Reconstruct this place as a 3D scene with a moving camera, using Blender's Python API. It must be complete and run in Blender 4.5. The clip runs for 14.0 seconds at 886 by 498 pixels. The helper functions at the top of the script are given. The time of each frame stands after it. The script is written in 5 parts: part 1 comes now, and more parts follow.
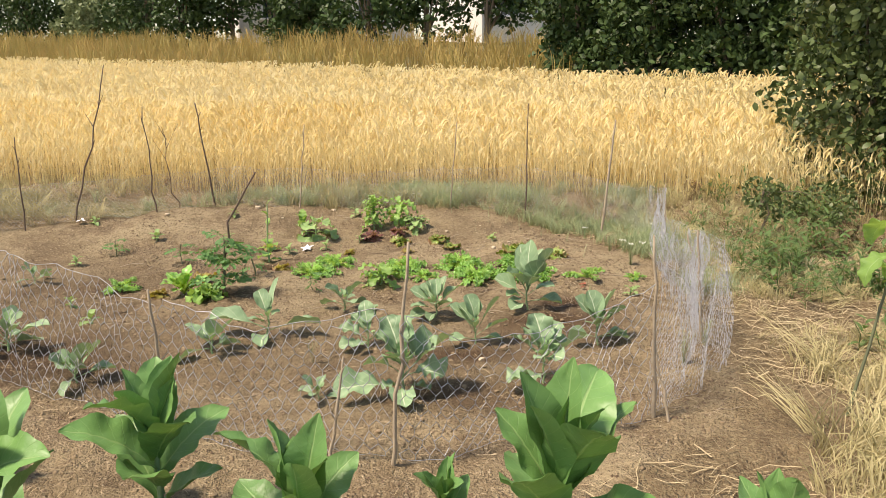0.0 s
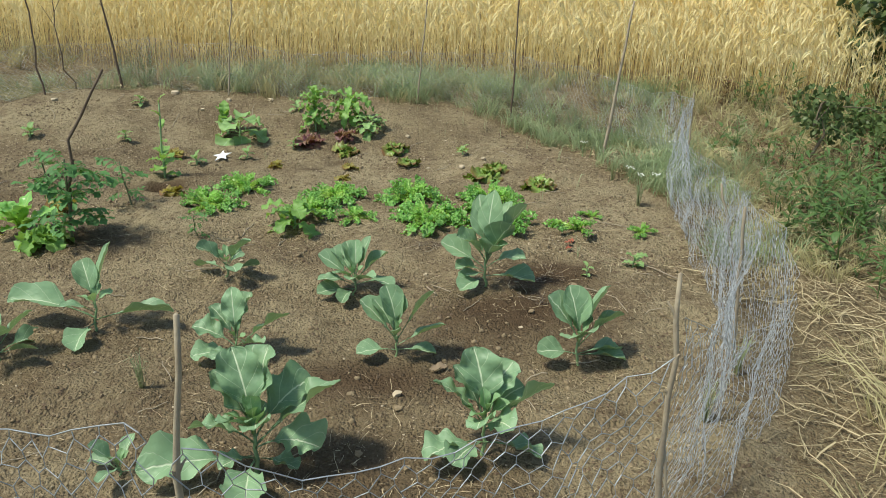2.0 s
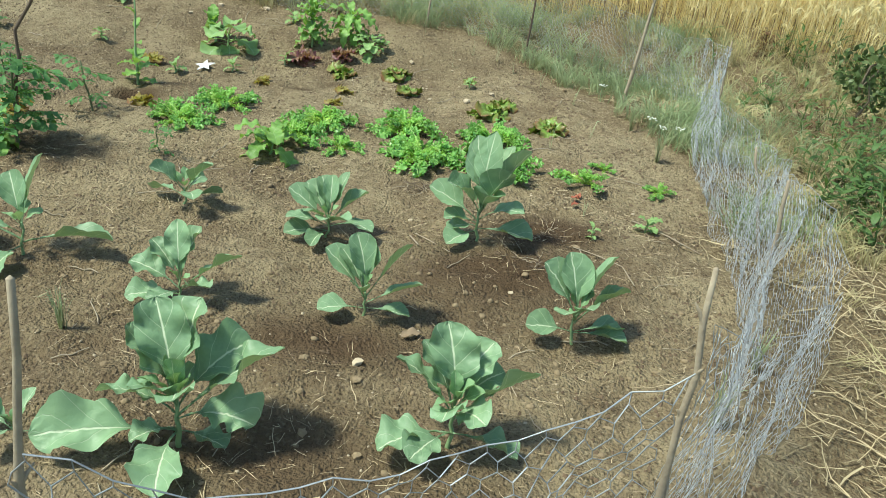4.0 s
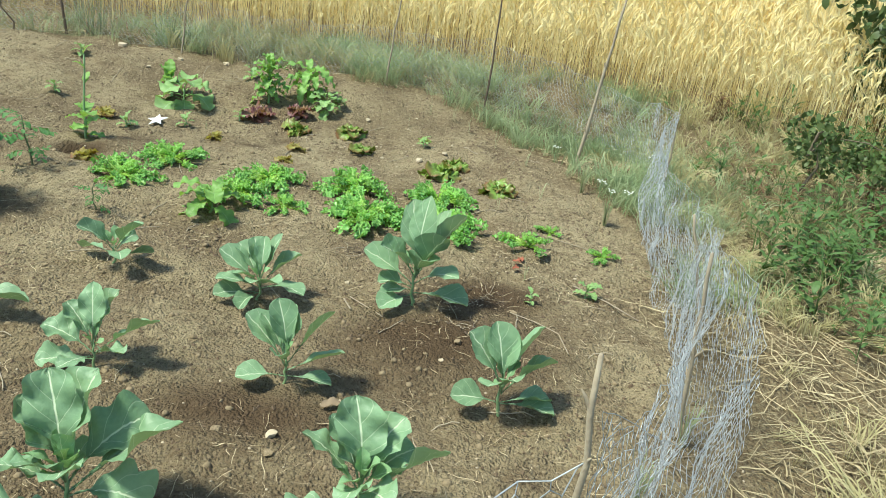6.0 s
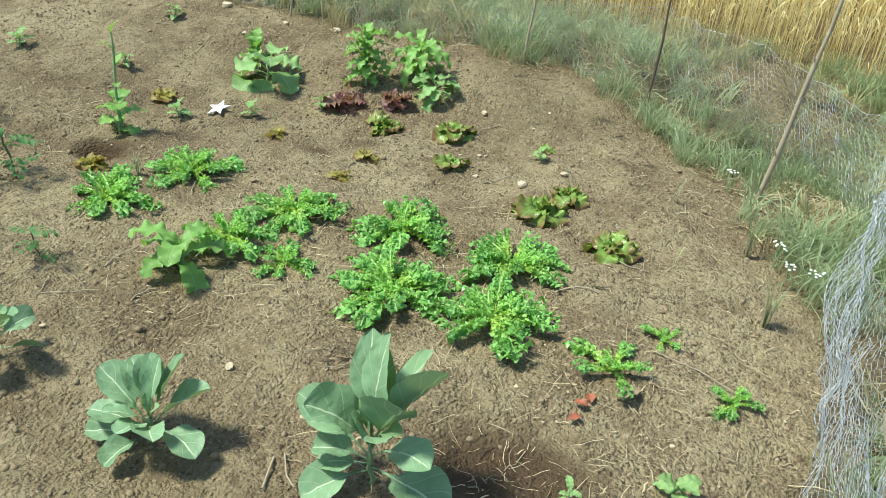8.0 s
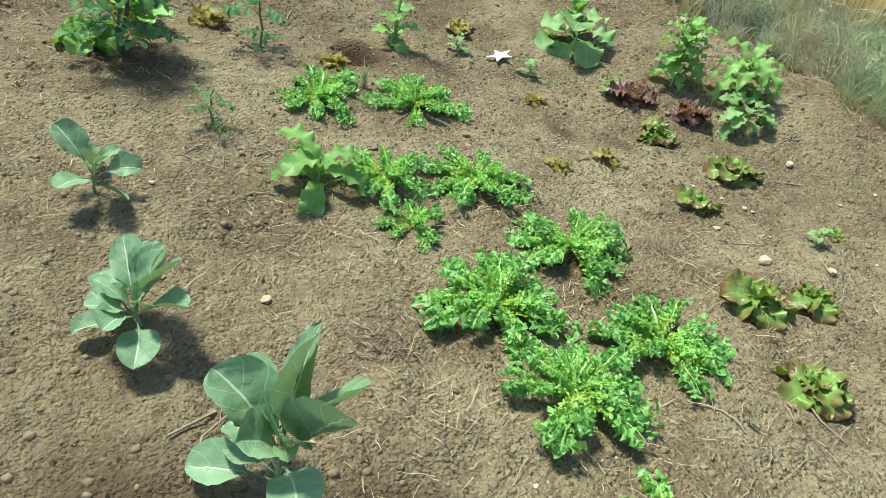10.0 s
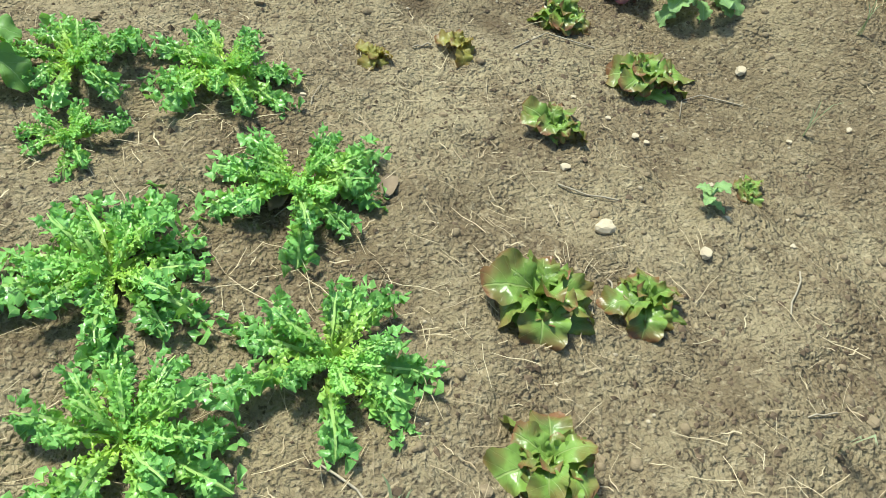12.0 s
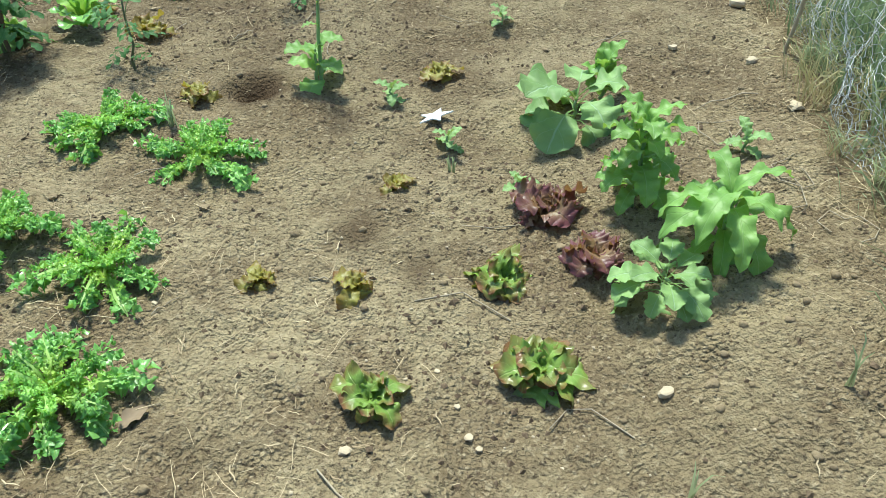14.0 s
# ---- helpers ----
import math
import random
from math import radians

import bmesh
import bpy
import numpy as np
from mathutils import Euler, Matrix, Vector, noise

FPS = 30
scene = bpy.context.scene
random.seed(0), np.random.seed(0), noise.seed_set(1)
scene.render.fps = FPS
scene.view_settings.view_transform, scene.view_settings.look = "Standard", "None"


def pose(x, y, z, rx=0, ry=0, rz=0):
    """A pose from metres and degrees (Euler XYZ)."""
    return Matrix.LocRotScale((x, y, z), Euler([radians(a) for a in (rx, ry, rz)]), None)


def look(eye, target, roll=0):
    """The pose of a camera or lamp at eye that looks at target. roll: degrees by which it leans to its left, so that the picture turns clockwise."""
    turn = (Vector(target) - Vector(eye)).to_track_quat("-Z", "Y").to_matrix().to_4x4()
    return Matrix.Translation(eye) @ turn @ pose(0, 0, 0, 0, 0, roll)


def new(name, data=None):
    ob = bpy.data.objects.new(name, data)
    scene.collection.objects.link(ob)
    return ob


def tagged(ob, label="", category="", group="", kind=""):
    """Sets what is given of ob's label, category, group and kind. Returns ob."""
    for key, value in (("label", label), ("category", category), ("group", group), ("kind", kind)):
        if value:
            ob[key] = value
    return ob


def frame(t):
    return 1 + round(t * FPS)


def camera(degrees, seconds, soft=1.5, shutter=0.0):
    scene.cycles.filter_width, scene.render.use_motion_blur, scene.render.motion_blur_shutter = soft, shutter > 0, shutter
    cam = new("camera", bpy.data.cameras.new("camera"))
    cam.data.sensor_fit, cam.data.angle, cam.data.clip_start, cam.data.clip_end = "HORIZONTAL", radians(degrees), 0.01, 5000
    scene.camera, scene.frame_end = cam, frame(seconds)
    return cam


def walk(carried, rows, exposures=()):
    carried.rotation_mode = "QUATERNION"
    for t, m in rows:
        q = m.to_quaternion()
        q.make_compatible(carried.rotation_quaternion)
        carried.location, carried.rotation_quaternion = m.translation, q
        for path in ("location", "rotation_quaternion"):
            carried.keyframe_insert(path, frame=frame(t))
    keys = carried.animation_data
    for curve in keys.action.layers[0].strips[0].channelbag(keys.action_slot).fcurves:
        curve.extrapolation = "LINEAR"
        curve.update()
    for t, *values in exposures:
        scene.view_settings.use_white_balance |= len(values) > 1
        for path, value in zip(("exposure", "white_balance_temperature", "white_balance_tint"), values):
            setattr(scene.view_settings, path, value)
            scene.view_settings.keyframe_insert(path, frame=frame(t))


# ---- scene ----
# ---------------------------------------------------------------- camera
cam = camera(57.4, 14.0, 0.8)
METRES, EYE, TILT, LEAN, TURN = 7.6, 1.49, -12.55, 0.34, 0.0
ROWS = [
    (0.0, 0.0, 0.0, 0.0, 0.0, 0.0, -0.0),
    (0.5, -0.0055, 0.0483, 0.0121, -0.15, -0.92, -0.98),
    (1.0, 0.005, 0.1038, 0.0259, 3.42, -5.88, -4.04),
    (1.5, 0.0244, 0.1583, 0.0362, -1.55, -5.5, -3.61),
    (2.0, 0.0455, 0.2056, 0.0535, 0.64, -10.15, -2.31),
    (4.5, 0.0534, 0.2637, 0.0489, 3.33, -15.19, -8.95),
    (5.0, 0.0519, 0.2623, 0.0522, 5.1, -14.46, -9.6),
    (5.5, 0.0616, 0.2631, 0.0551, -0.04, -11.34, -9.48),
    (6.0, 0.0746, 0.2708, 0.0587, 0.77, -11.26, -8.39),
    (6.5, 0.0854, 0.3191, 0.0691, -1.91, -10.97, -5.81),
    (7.0, 0.0895, 0.3779, 0.0898, -0.82, -14.31, -3.69),
    (7.5, 0.113, 0.4242, 0.0975, 8.4, -16.43, -9.0),
    (8.0, 0.1388, 0.4558, 0.1076, 18.62, -19.02, -8.92),
    (8.5, 0.1682, 0.4924, 0.1127, 20.57, -24.6, -8.88),
    (9.0, 0.1855, 0.5114, 0.1145, 33.71, -23.78, -12.73),
    (11.5, 0.1715, 0.6839, 0.1256, 62.38, -38.9, -19.87),
    (12.0, 0.1697, 0.7306, 0.1364, 64.23, -44.17, -19.77),
    (12.5, 0.1766, 0.7654, 0.1467, 79.02, -46.34, -18.87),
    (13.0, 0.1809, 0.7998, 0.1604, 81.74, -45.33, -16.92),
    (13.5, 0.1707, 0.8398, 0.1686, 86.37, -42.5, -17.4),
    (14.0, 0.1597, 0.8911, 0.1822, 93.1, -40.04, -13.28),
]
EXPOSURES = [(0.0, 0.73, 7900.0, 18.0), (0.5, 0.60, 7700.0, 17.0), (1.0, 0.36, 7300.0, 13.0), (1.5, 0.30, 6800.0, 4.0), (2.0, 0.26, 6700.0, 0.0), (4.5, 0.66, 6450.0, -6.0), (6.0, 0.72, 6450.0, -6.0), (9.0, 0.74, 6350.0, -6.0), (12.5, 0.76, 6300.0, -6.0), (14.0, 0.82, 6200.0, -6.0)]
walk(cam, [(t, pose(0, 0, EYE, TILT, LEAN, TURN) @ pose(METRES * x, METRES * y, METRES * z, 90 + pitch, roll, yaw)) for t, x, y, z, yaw, pitch, roll in ROWS], EXPOSURES)

# ---------------------------------------------------------------- light
SUN_EL, SUN_AZ = 60.0, 20.0     # the light travels towards +x, turned by SUN_AZ towards +y
world = bpy.data.worlds.new("sky")
scene.world = world
world.use_nodes = True
wn = world.node_tree.nodes
sky = wn.new("ShaderNodeTexSky")
sky.sky_type, sky.sun_disc = "NISHITA", False
sky.sun_elevation = radians(SUN_EL)
travel = Vector((math.cos(radians(SUN_EL)) * math.cos(radians(SUN_AZ)), math.cos(radians(SUN_EL)) * math.sin(radians(SUN_AZ)), -math.sin(radians(SUN_EL))))
sky.sun_rotation = math.atan2(-travel.x, -travel.y)
wn["Background"].inputs["Strength"].default_value = 0.125
world.node_tree.links.new(sky.outputs[0], wn["Background"].inputs["Color"])
sun = new("sun", bpy.data.lights.new("sun", "SUN"))
sun.data.energy, sun.data.angle, sun.data.color = 3.7, radians(9.0), (1.0, 0.955, 0.87)
sun.matrix_world = look((-20, -8, 25), Vector((-20, -8, 25)) + travel)

# ---------------------------------------------------------------- small tools
rng = np.random.default_rng(7)


def base_material(name):
    m = bpy.data.materials.new(name)
    m.use_nodes = True
    nt = m.node_tree
    return m, nt, nt.nodes["Principled BSDF"], nt.nodes["Material Output"]


def node(nt, kind, **sockets):
    n = nt.nodes.new(kind)
    for k, v in sockets.items():
        n.inputs[k].default_value = v
    return n


def math_node(nt, op, a, b=None, clamp=False):
    n = nt.nodes.new("ShaderNodeMath")
    n.operation, n.use_clamp = op, clamp
    for i, v in enumerate((a, b)):
        if v is None:
            continue
        if isinstance(v, (int, float)):
            n.inputs[i].default_value = v
        else:
            nt.links.new(v, n.inputs[i])
    return n.outputs[0]


def mix_col(nt, fac, a, b, blend="MIX"):
    n = nt.nodes.new("ShaderNodeMix")
    n.data_type, n.blend_type = "RGBA", blend
    for i, v in ((0, fac), (6, a), (7, b)):
        if isinstance(v, (int, float)):
            n.inputs[i].default_value = v
        elif isinstance(v, tuple):
            n.inputs[i].default_value = (*v, 1.0)
        else:
            nt.links.new(v, n.inputs[i])
    return n.outputs[2]


def noise_fac(nt, scale, detail=4.0, rough=0.6, coord=None, lo=None, hi=None):
    n = node(nt, "ShaderNodeTexNoise", Scale=scale, Detail=detail, Roughness=rough)
    if coord is not None:
        nt.links.new(coord, n.inputs["Vector"])
    out = n.outputs[0]
    if lo is not None:
        r = node(nt, "ShaderNodeMapRange")
        r.inputs[1].default_value, r.inputs[2].default_value = lo, hi
        nt.links.new(out, r.inputs[0])
        out = r.outputs[0]
    return out


def bump(nt, height, strength, distance, bsdf):
    b = node(nt, "ShaderNodeBump", Strength=strength, Distance=distance)
    nt.links.new(height, b.inputs["Height"])
    nt.links.new(b.outputs[0], bsdf.inputs["Normal"])
    return b.outputs[0]


def leaf_material(name, base, dark, vein, rough=0.45, through_light=0.3, tip=None, tip_from=0.6, veins=7.0, vein_amount=0.6, blotch=9.0, root=None):
    """A leaf: blotches, a pale midrib and side veins along its own length, light coming through."""
    m, nt, p, out = base_material(name)
    uv = nt.nodes.new("ShaderNodeUVMap")
    sep = nt.nodes.new("ShaderNodeSeparateXYZ")
    nt.links.new(uv.outputs[0], sep.inputs[0])
    u, v = sep.outputs[0], sep.outputs[1]
    across = math_node(nt, "ABSOLUTE", math_node(nt, "SUBTRACT", v, 0.5))
    coord = nt.nodes.new("ShaderNodeTexCoord").outputs["Object"]
    col = mix_col(nt, noise_fac(nt, blotch, 5, 0.65, coord, 0.35, 0.68), base, dark)
    rnd = nt.nodes.new("ShaderNodeObjectInfo").outputs["Random"]
    col = mix_col(nt, math_node(nt, "MULTIPLY", rnd, 0.45), col, tuple(min(1, c * 1.55 + 0.01) for c in base))
    if root is not None:
        fade = math_node(nt, "MULTIPLY", math_node(nt, "SUBTRACT", 0.82, math_node(nt, "ADD", u, math_node(nt, "MULTIPLY", noise_fac(nt, 30.0, 3, 0.6, coord), 0.25))), 2.2, True)
        col = mix_col(nt, fade, col, root)
    if tip is not None:
        edge = math_node(nt, "ADD", math_node(nt, "MULTIPLY", u, 1.0), math_node(nt, "MULTIPLY", across, 0.5))
        edge = math_node(nt, "ADD", edge, math_node(nt, "MULTIPLY", math_node(nt, "SUBTRACT", noise_fac(nt, 14.0, 3, 0.6, coord), 0.5), 0.9))
        edge = math_node(nt, "MULTIPLY", math_node(nt, "SUBTRACT", edge, tip_from), 2.4, True)
        col = mix_col(nt, edge, col, tip)
    rib = math_node(nt, "MULTIPLY", math_node(nt, "SUBTRACT", 0.030, across), 55.0, True)
    side = math_node(nt, "FRACT", math_node(nt, "SUBTRACT", math_node(nt, "MULTIPLY", u, veins), math_node(nt, "MULTIPLY", across, 2.6)))
    side = math_node(nt, "MULTIPLY", math_node(nt, "SUBTRACT", 0.04, math_node(nt, "ABSOLUTE", math_node(nt, "SUBTRACT", side, 0.5))), 28.0, True)
    lines = math_node(nt, "MAXIMUM", rib, math_node(nt, "MULTIPLY", side, 0.45))
    col = mix_col(nt, math_node(nt, "MULTIPLY", lines, vein_amount), col, vein)
    nt.links.new(col, p.inputs["Base Color"])
    p.inputs["Roughness"].default_value = rough
    p.inputs["Specular IOR Level"].default_value = 0.35
    height = math_node(nt, "SUBTRACT", noise_fac(nt, 45.0, 3, 0.6, coord), math_node(nt, "MULTIPLY", lines, 0.6))
    nrm = bump(nt, height, 0.5, 0.004, p)
    tr = node(nt, "ShaderNodeBsdfTranslucent")
    nt.links.new(mix_col(nt, 0.5, col, tuple(min(1.0, c * s) for c, s in zip(base, (2.4, 2.0, 0.8)))), tr.inputs["Color"])
    nt.links.new(nrm, tr.inputs["Normal"])
    mx = node(nt, "ShaderNodeMixShader", Fac=through_light)
    nt.links.new(p.outputs[0], mx.inputs[1])
    nt.links.new(tr.outputs[0], mx.inputs[2])
    nt.links.new(mx.outputs[0], out.inputs["Surface"])
    return m


def blade_material(name, root, mid, other, through_light=0.3, rough=0.6, patch=0.8):
    """Grass, straw or ears: every blade its own shade, with patches over the plot."""
    m, nt, p, out = base_material(name)
    geo = nt.nodes.new("ShaderNodeNewGeometry")
    uv = nt.nodes.new("ShaderNodeUVMap")
    sep = nt.nodes.new("ShaderNodeSeparateXYZ")
    nt.links.new(uv.outputs[0], sep.inputs[0])
    pick = math_node(nt, "ADD", math_node(nt, "MULTIPLY", geo.outputs["Random Per Island"], 0.6), math_node(nt, "MULTIPLY", noise_fac(nt, patch, 4, 0.6, geo.outputs["Position"], 0.35, 0.65), 0.4))
    col = mix_col(nt, pick, mid, other)
    col = mix_col(nt, math_node(nt, "POWER", math_node(nt, "SUBTRACT", 1.0, sep.outputs[0], True), 2.0), col, root)
    nt.links.new(col, p.inputs["Base Color"])
    p.inputs["Roughness"].default_value = rough
    p.inputs["Specular IOR Level"].default_value = 0.3
    tr = node(nt, "ShaderNodeBsdfTranslucent")
    nt.links.new(col, tr.inputs["Color"])
    mx = node(nt, "ShaderNodeMixShader", Fac=through_light)
    nt.links.new(p.outputs[0], mx.inputs[1])
    nt.links.new(tr.outputs[0], mx.inputs[2])
    nt.links.new(mx.outputs[0], out.inputs["Surface"])
    return m


def plain_material(name, a, b, scale, rough=0.8, bump_scale=40.0, bump_amount=0.4, bump_dist=0.01, metal=0.0, spread=0.3):
    m, nt, p, out = base_material(name)
    coord = nt.nodes.new("ShaderNodeTexCoord").outputs["Object"]
    col = mix_col(nt, noise_fac(nt, scale, 6, 0.65, coord, 0.3, 0.7), a, b)
    rnd = nt.nodes.new("ShaderNodeObjectInfo").outputs["Random"]
    col = mix_col(nt, math_node(nt, "MULTIPLY", rnd, spread), col, tuple(c * 0.55 for c in a))
    nt.links.new(col, p.inputs["Base Color"])
    p.inputs["Roughness"].default_value, p.inputs["Metallic"].default_value = rough, metal
    bump(nt, noise_fac(nt, bump_scale, 5, 0.6, coord), bump_amount, bump_dist, p)
    return m


def build_mesh(name, V, F, UV=None, smooth=True):
    """A mesh of equal polygons from arrays: V (n, 3), F (m, k), UV (n, 2)."""
    V, F = np.asarray(V, dtype=np.float32), np.asarray(F, dtype=np.int32)
    me = bpy.data.meshes.new(name)
    k = F.shape[1]
    me.vertices.add(len(V))
    me.vertices.foreach_set("co", V.ravel())
    me.loops.add(F.size)
    me.loops.foreach_set("vertex_index", F.ravel())
    me.polygons.add(len(F))
    me.polygons.foreach_set("loop_start", np.arange(0, F.size, k, dtype=np.int32))
    me.polygons.foreach_set("use_smooth", np.full(len(F), smooth))
    if UV is not None:
        lay = me.uv_layers.new(name="UVMap")
        lay.data.foreach_set("uv", np.asarray(UV, dtype=np.float32)[F.ravel()].ravel())
    me.update(calc_edges=True)
    return me


def put(name, me, mat, parent=None, m=None, label=""):
    ob = new(name, me)
    if not me.materials:
        me.materials.append(mat)
    if parent is not None:
        ob.parent = parent
    if m is not None:
        ob.matrix_basis = m
    if label:
        ob["label"] = label
    return ob


def join(pieces):
    """Joins (V, F, UV) triples into one."""
    Vs, Fs, Us, n = [], [], [], 0
    for V, F, U in pieces:
        Vs.append(V)
        Fs.append(np.asarray(F) + n)
        Us.append(U)
        n += len(V)
    return np.concatenate(Vs), np.concatenate(Fs), np.concatenate(Us)


def grid_faces(nu, nv):
    i, j = np.meshgrid(np.arange(nu - 1), np.arange(nv - 1), indexing="ij")
    a = (i * nv + j).ravel()
    return np.stack([a, a + nv, a + nv + 1, a + 1], 1)


SHAPES = {
    "spoon": ([0, .26, .33, .38, .44, .52, .62, .72, .82, .89, .94, .975, 1], [.05, .05, .07, .22, .58, .86, 1, 1, .92, .78, .59, .37, .06]),
    "tobacco": ([0, .08, .2, .4, .55, .75, .9, 1], [.24, .34, .66, .96, 1, .80, .45, .05]),
    "lettuce": ([0, .12, .3, .5, .66, .8, .9, .96, 1], [.26, .36, .66, .93, 1, .92, .72, .48, .08]),
    "endive": ([0, .1, .22, .4, .55, .7, .84, .93, 1], [.10, .14, .30, .52, .74, .95, 1, .72, .1]),
    "round": ([0, .1, .38, .42, .46, .52, .60, .70, .80, .88, .94, .98, 1], [.04, .04, .04, .28, .60, .84, .98, 1, .92, .76, .55, .34, .06]),
    "lyrate": ([0, .12, .2, .26, .33, .42, .48, .6, .75, .9, 1], [.08, .1, .38, .16, .5, .62, .42, .9, 1, .62, .08]),
    "lance": ([0, .2, .5, .8, 1], [.2, .8, 1, .6, .03]),
    "blade": ([0, .3, .7, 1], [.8, 1, .7, .05]),
    "oval": ([0, .1, .25, .5, .75, .9, 1], [.1, .5, .86, 1, .8, .45, .05]),
}


def leaf(L, W, shape, a0, a1, nu=12, nv=6, cup=0.15, ruffle=0.0, freq=5.0, jag=0.0, seed=0, twist=0.0, bend=0.0):
    """A leaf that grows along +x from the origin; a0, a1: its rise at root and tip in degrees."""
    r = np.random.default_rng(seed)
    u = np.linspace(0, 1, nu + 1)
    v = np.linspace(-1, 1, nv + 1)
    a = np.radians(a0 + (a1 - a0) * u)
    step = L / nu
    x = np.concatenate([[0], np.cumsum(np.cos(a[:-1]) * step)])
    z = np.concatenate([[0], np.cumsum(np.sin(a[:-1]) * step)])
    w = W / 2 * np.interp(u, *SHAPES[shape])
    U, Vv = np.meshgrid(u, v, indexing="ij")
    wl = w[:, None] * (1 + jag * r.uniform(-1, 1, U.shape) * np.abs(Vv) ** 2)
    ph = r.uniform(0, 6.28, 2)
    wave = np.where(Vv > 0, np.sin(6.283 * freq * U + ph[0]), np.sin(6.283 * freq * U * 1.1 + ph[1]))
    lift = cup * np.abs(Vv) ** 1.4 * w[:, None] + ruffle * wave * np.abs(Vv) ** 1.6 * (w / max(w.max(), 1e-6))[:, None]
    lift = lift + r.normal(0, 0.012, U.shape) * W
    tw = np.radians(twist) * U
    sy, sz = Vv * wl * np.cos(tw), Vv * wl * np.sin(tw) + lift
    X = x[:, None] - np.sin(a)[:, None] * sz
    Y = sy + bend * U ** 2 * L
    Z = z[:, None] + np.cos(a)[:, None] * sz
    P = np.stack([X, Y, Z], -1).reshape(-1, 3)
    return P, grid_faces(nu + 1, nv + 1), np.stack([U, (Vv + 1) / 2], -1).reshape(-1, 2)


def moved(piece, m):
    V, F, U = piece
    M = np.array(m)
    return V @ M[:3, :3].T + M[:3, 3], F, U


def tube(points, radii, sides=6):
    """A tapered round stem along points."""
    P = np.asarray(points, dtype=float)
    R = np.asarray(radii, dtype=float)
    T = np.gradient(P, axis=0)
    T /= np.linalg.norm(T, axis=1)[:, None] + 1e-9
    ref = np.array([1.0, 0.2, 0.1]) if abs(T[0][2]) > 0.7 else np.array([0.0, 0.0, 1.0])
    A = np.cross(T, ref)
    A /= np.linalg.norm(A, axis=1)[:, None] + 1e-9
    B = np.cross(T, A)
    ang = np.linspace(0, 2 * np.pi, sides, endpoint=False)
    ring = P[:, None, :] + R[:, None, None] * (A[:, None, :] * np.cos(ang)[None, :, None] + B[:, None, :] * np.sin(ang)[None, :, None])
    n = len(P)
    i, j = np.meshgrid(np.arange(n - 1), np.arange(sides), indexing="ij")
    a, b = (i * sides + j).ravel(), (i * sides + (j + 1) % sides).ravel()
    F = np.stack([a, b, b + sides, a + sides], 1)
    U = np.stack([np.repeat(np.linspace(0, 1, n), sides), np.tile(np.linspace(0, 1, sides), n)], 1)
    V = ring.reshape(-1, 3)
    # end cap
    c = len(V)
    V = np.concatenate([V, P[-1:] + T[-1:] * R[-1]])
    cap = np.array([[(n - 1) * sides + k, (n - 1) * sides + (k + 1) % sides, (n - 1) * sides + (k + 2) % sides, c] for k in range(0, sides - 1, 2)])
    return V, np.concatenate([F, cap]), np.concatenate([U, [[1, .5]]])


def scatter(piece, P, yaw, scale, lean=None, lean_dir=None):
    """Many copies of one small piece joined into arrays."""
    V, F, U = piece
    n, k = len(P), len(V)
    c, s = np.cos(yaw), np.sin(yaw)
    S = np.asarray(scale)
    S = np.repeat(S[:, None], 3, 1) if S.ndim == 1 else S
    X = V[None, :, :] * S[:, None, :]
    out = np.empty((n, k, 3))
    out[:, :, 0] = X[:, :, 0] * c[:, None] - X[:, :, 1] * s[:, None]
    out[:, :, 1] = X[:, :, 0] * s[:, None] + X[:, :, 1] * c[:, None]
    out[:, :, 2] = X[:, :, 2]
    if lean is not None:
        out[:, :, 0] += out[:, :, 2] * (lean * np.cos(lean_dir))[:, None]
        out[:, :, 1] += out[:, :, 2] * (lean * np.sin(lean_dir))[:, None]
    out += np.asarray(P)[:, None, :]
    FF = (F[None, :, :] + (np.arange(n) * k)[:, None, None]).reshape(-1, F.shape[1])
    return out.reshape(-1, 3), FF, np.tile(U, (n, 1))


def tumble(piece, P, size, r):
    """Copies of one piece at P, each turned any way."""
    V, F, U = piece
    n, k = len(P), len(V)
    q = r.normal(0, 1, (n, 4))
    q /= np.linalg.norm(q, axis=1)[:, None]
    w, x, y, z = q.T
    R = np.stack([1 - 2 * (y * y + z * z), 2 * (x * y - w * z), 2 * (x * z + w * y), 2 * (x * y + w * z), 1 - 2 * (x * x + z * z), 2 * (y * z - w * x),
                  2 * (x * z - w * y), 2 * (y * z + w * x), 1 - 2 * (x * x + y * y)], 1).reshape(n, 3, 3)
    out = np.einsum("nij,kj->nki", R, V) * np.asarray(size)[:, None, None] + np.asarray(P)[:, None, :]
    FF = (F[None, :, :] + (np.arange(n) * k)[:, None, None]).reshape(-1, F.shape[1])
    return out.reshape(-1, 3), FF, np.tile(U, (n, 1))


# ---------------------------------------------------------------- the lie of the land
def lattice_noise(x, y, seed):
    r = np.random.default_rng(seed)
    tab = r.uniform(-1, 1, (256, 256))
    xi, yi = np.floor(x).astype(int), np.floor(y).astype(int)
    fx, fy = x - xi, y - yi
    fx, fy = fx * fx * (3 - 2 * fx), fy * fy * (3 - 2 * fy)
    g00, g10 = tab[xi % 256, yi % 256], tab[(xi + 1) % 256, yi % 256]
    g01, g11 = tab[xi % 256, (yi + 1) % 256], tab[(xi + 1) % 256, (yi + 1) % 256]
    return (g00 * (1 - fx) + g10 * fx) * (1 - fy) + (g01 * (1 - fx) + g11 * fx) * fy


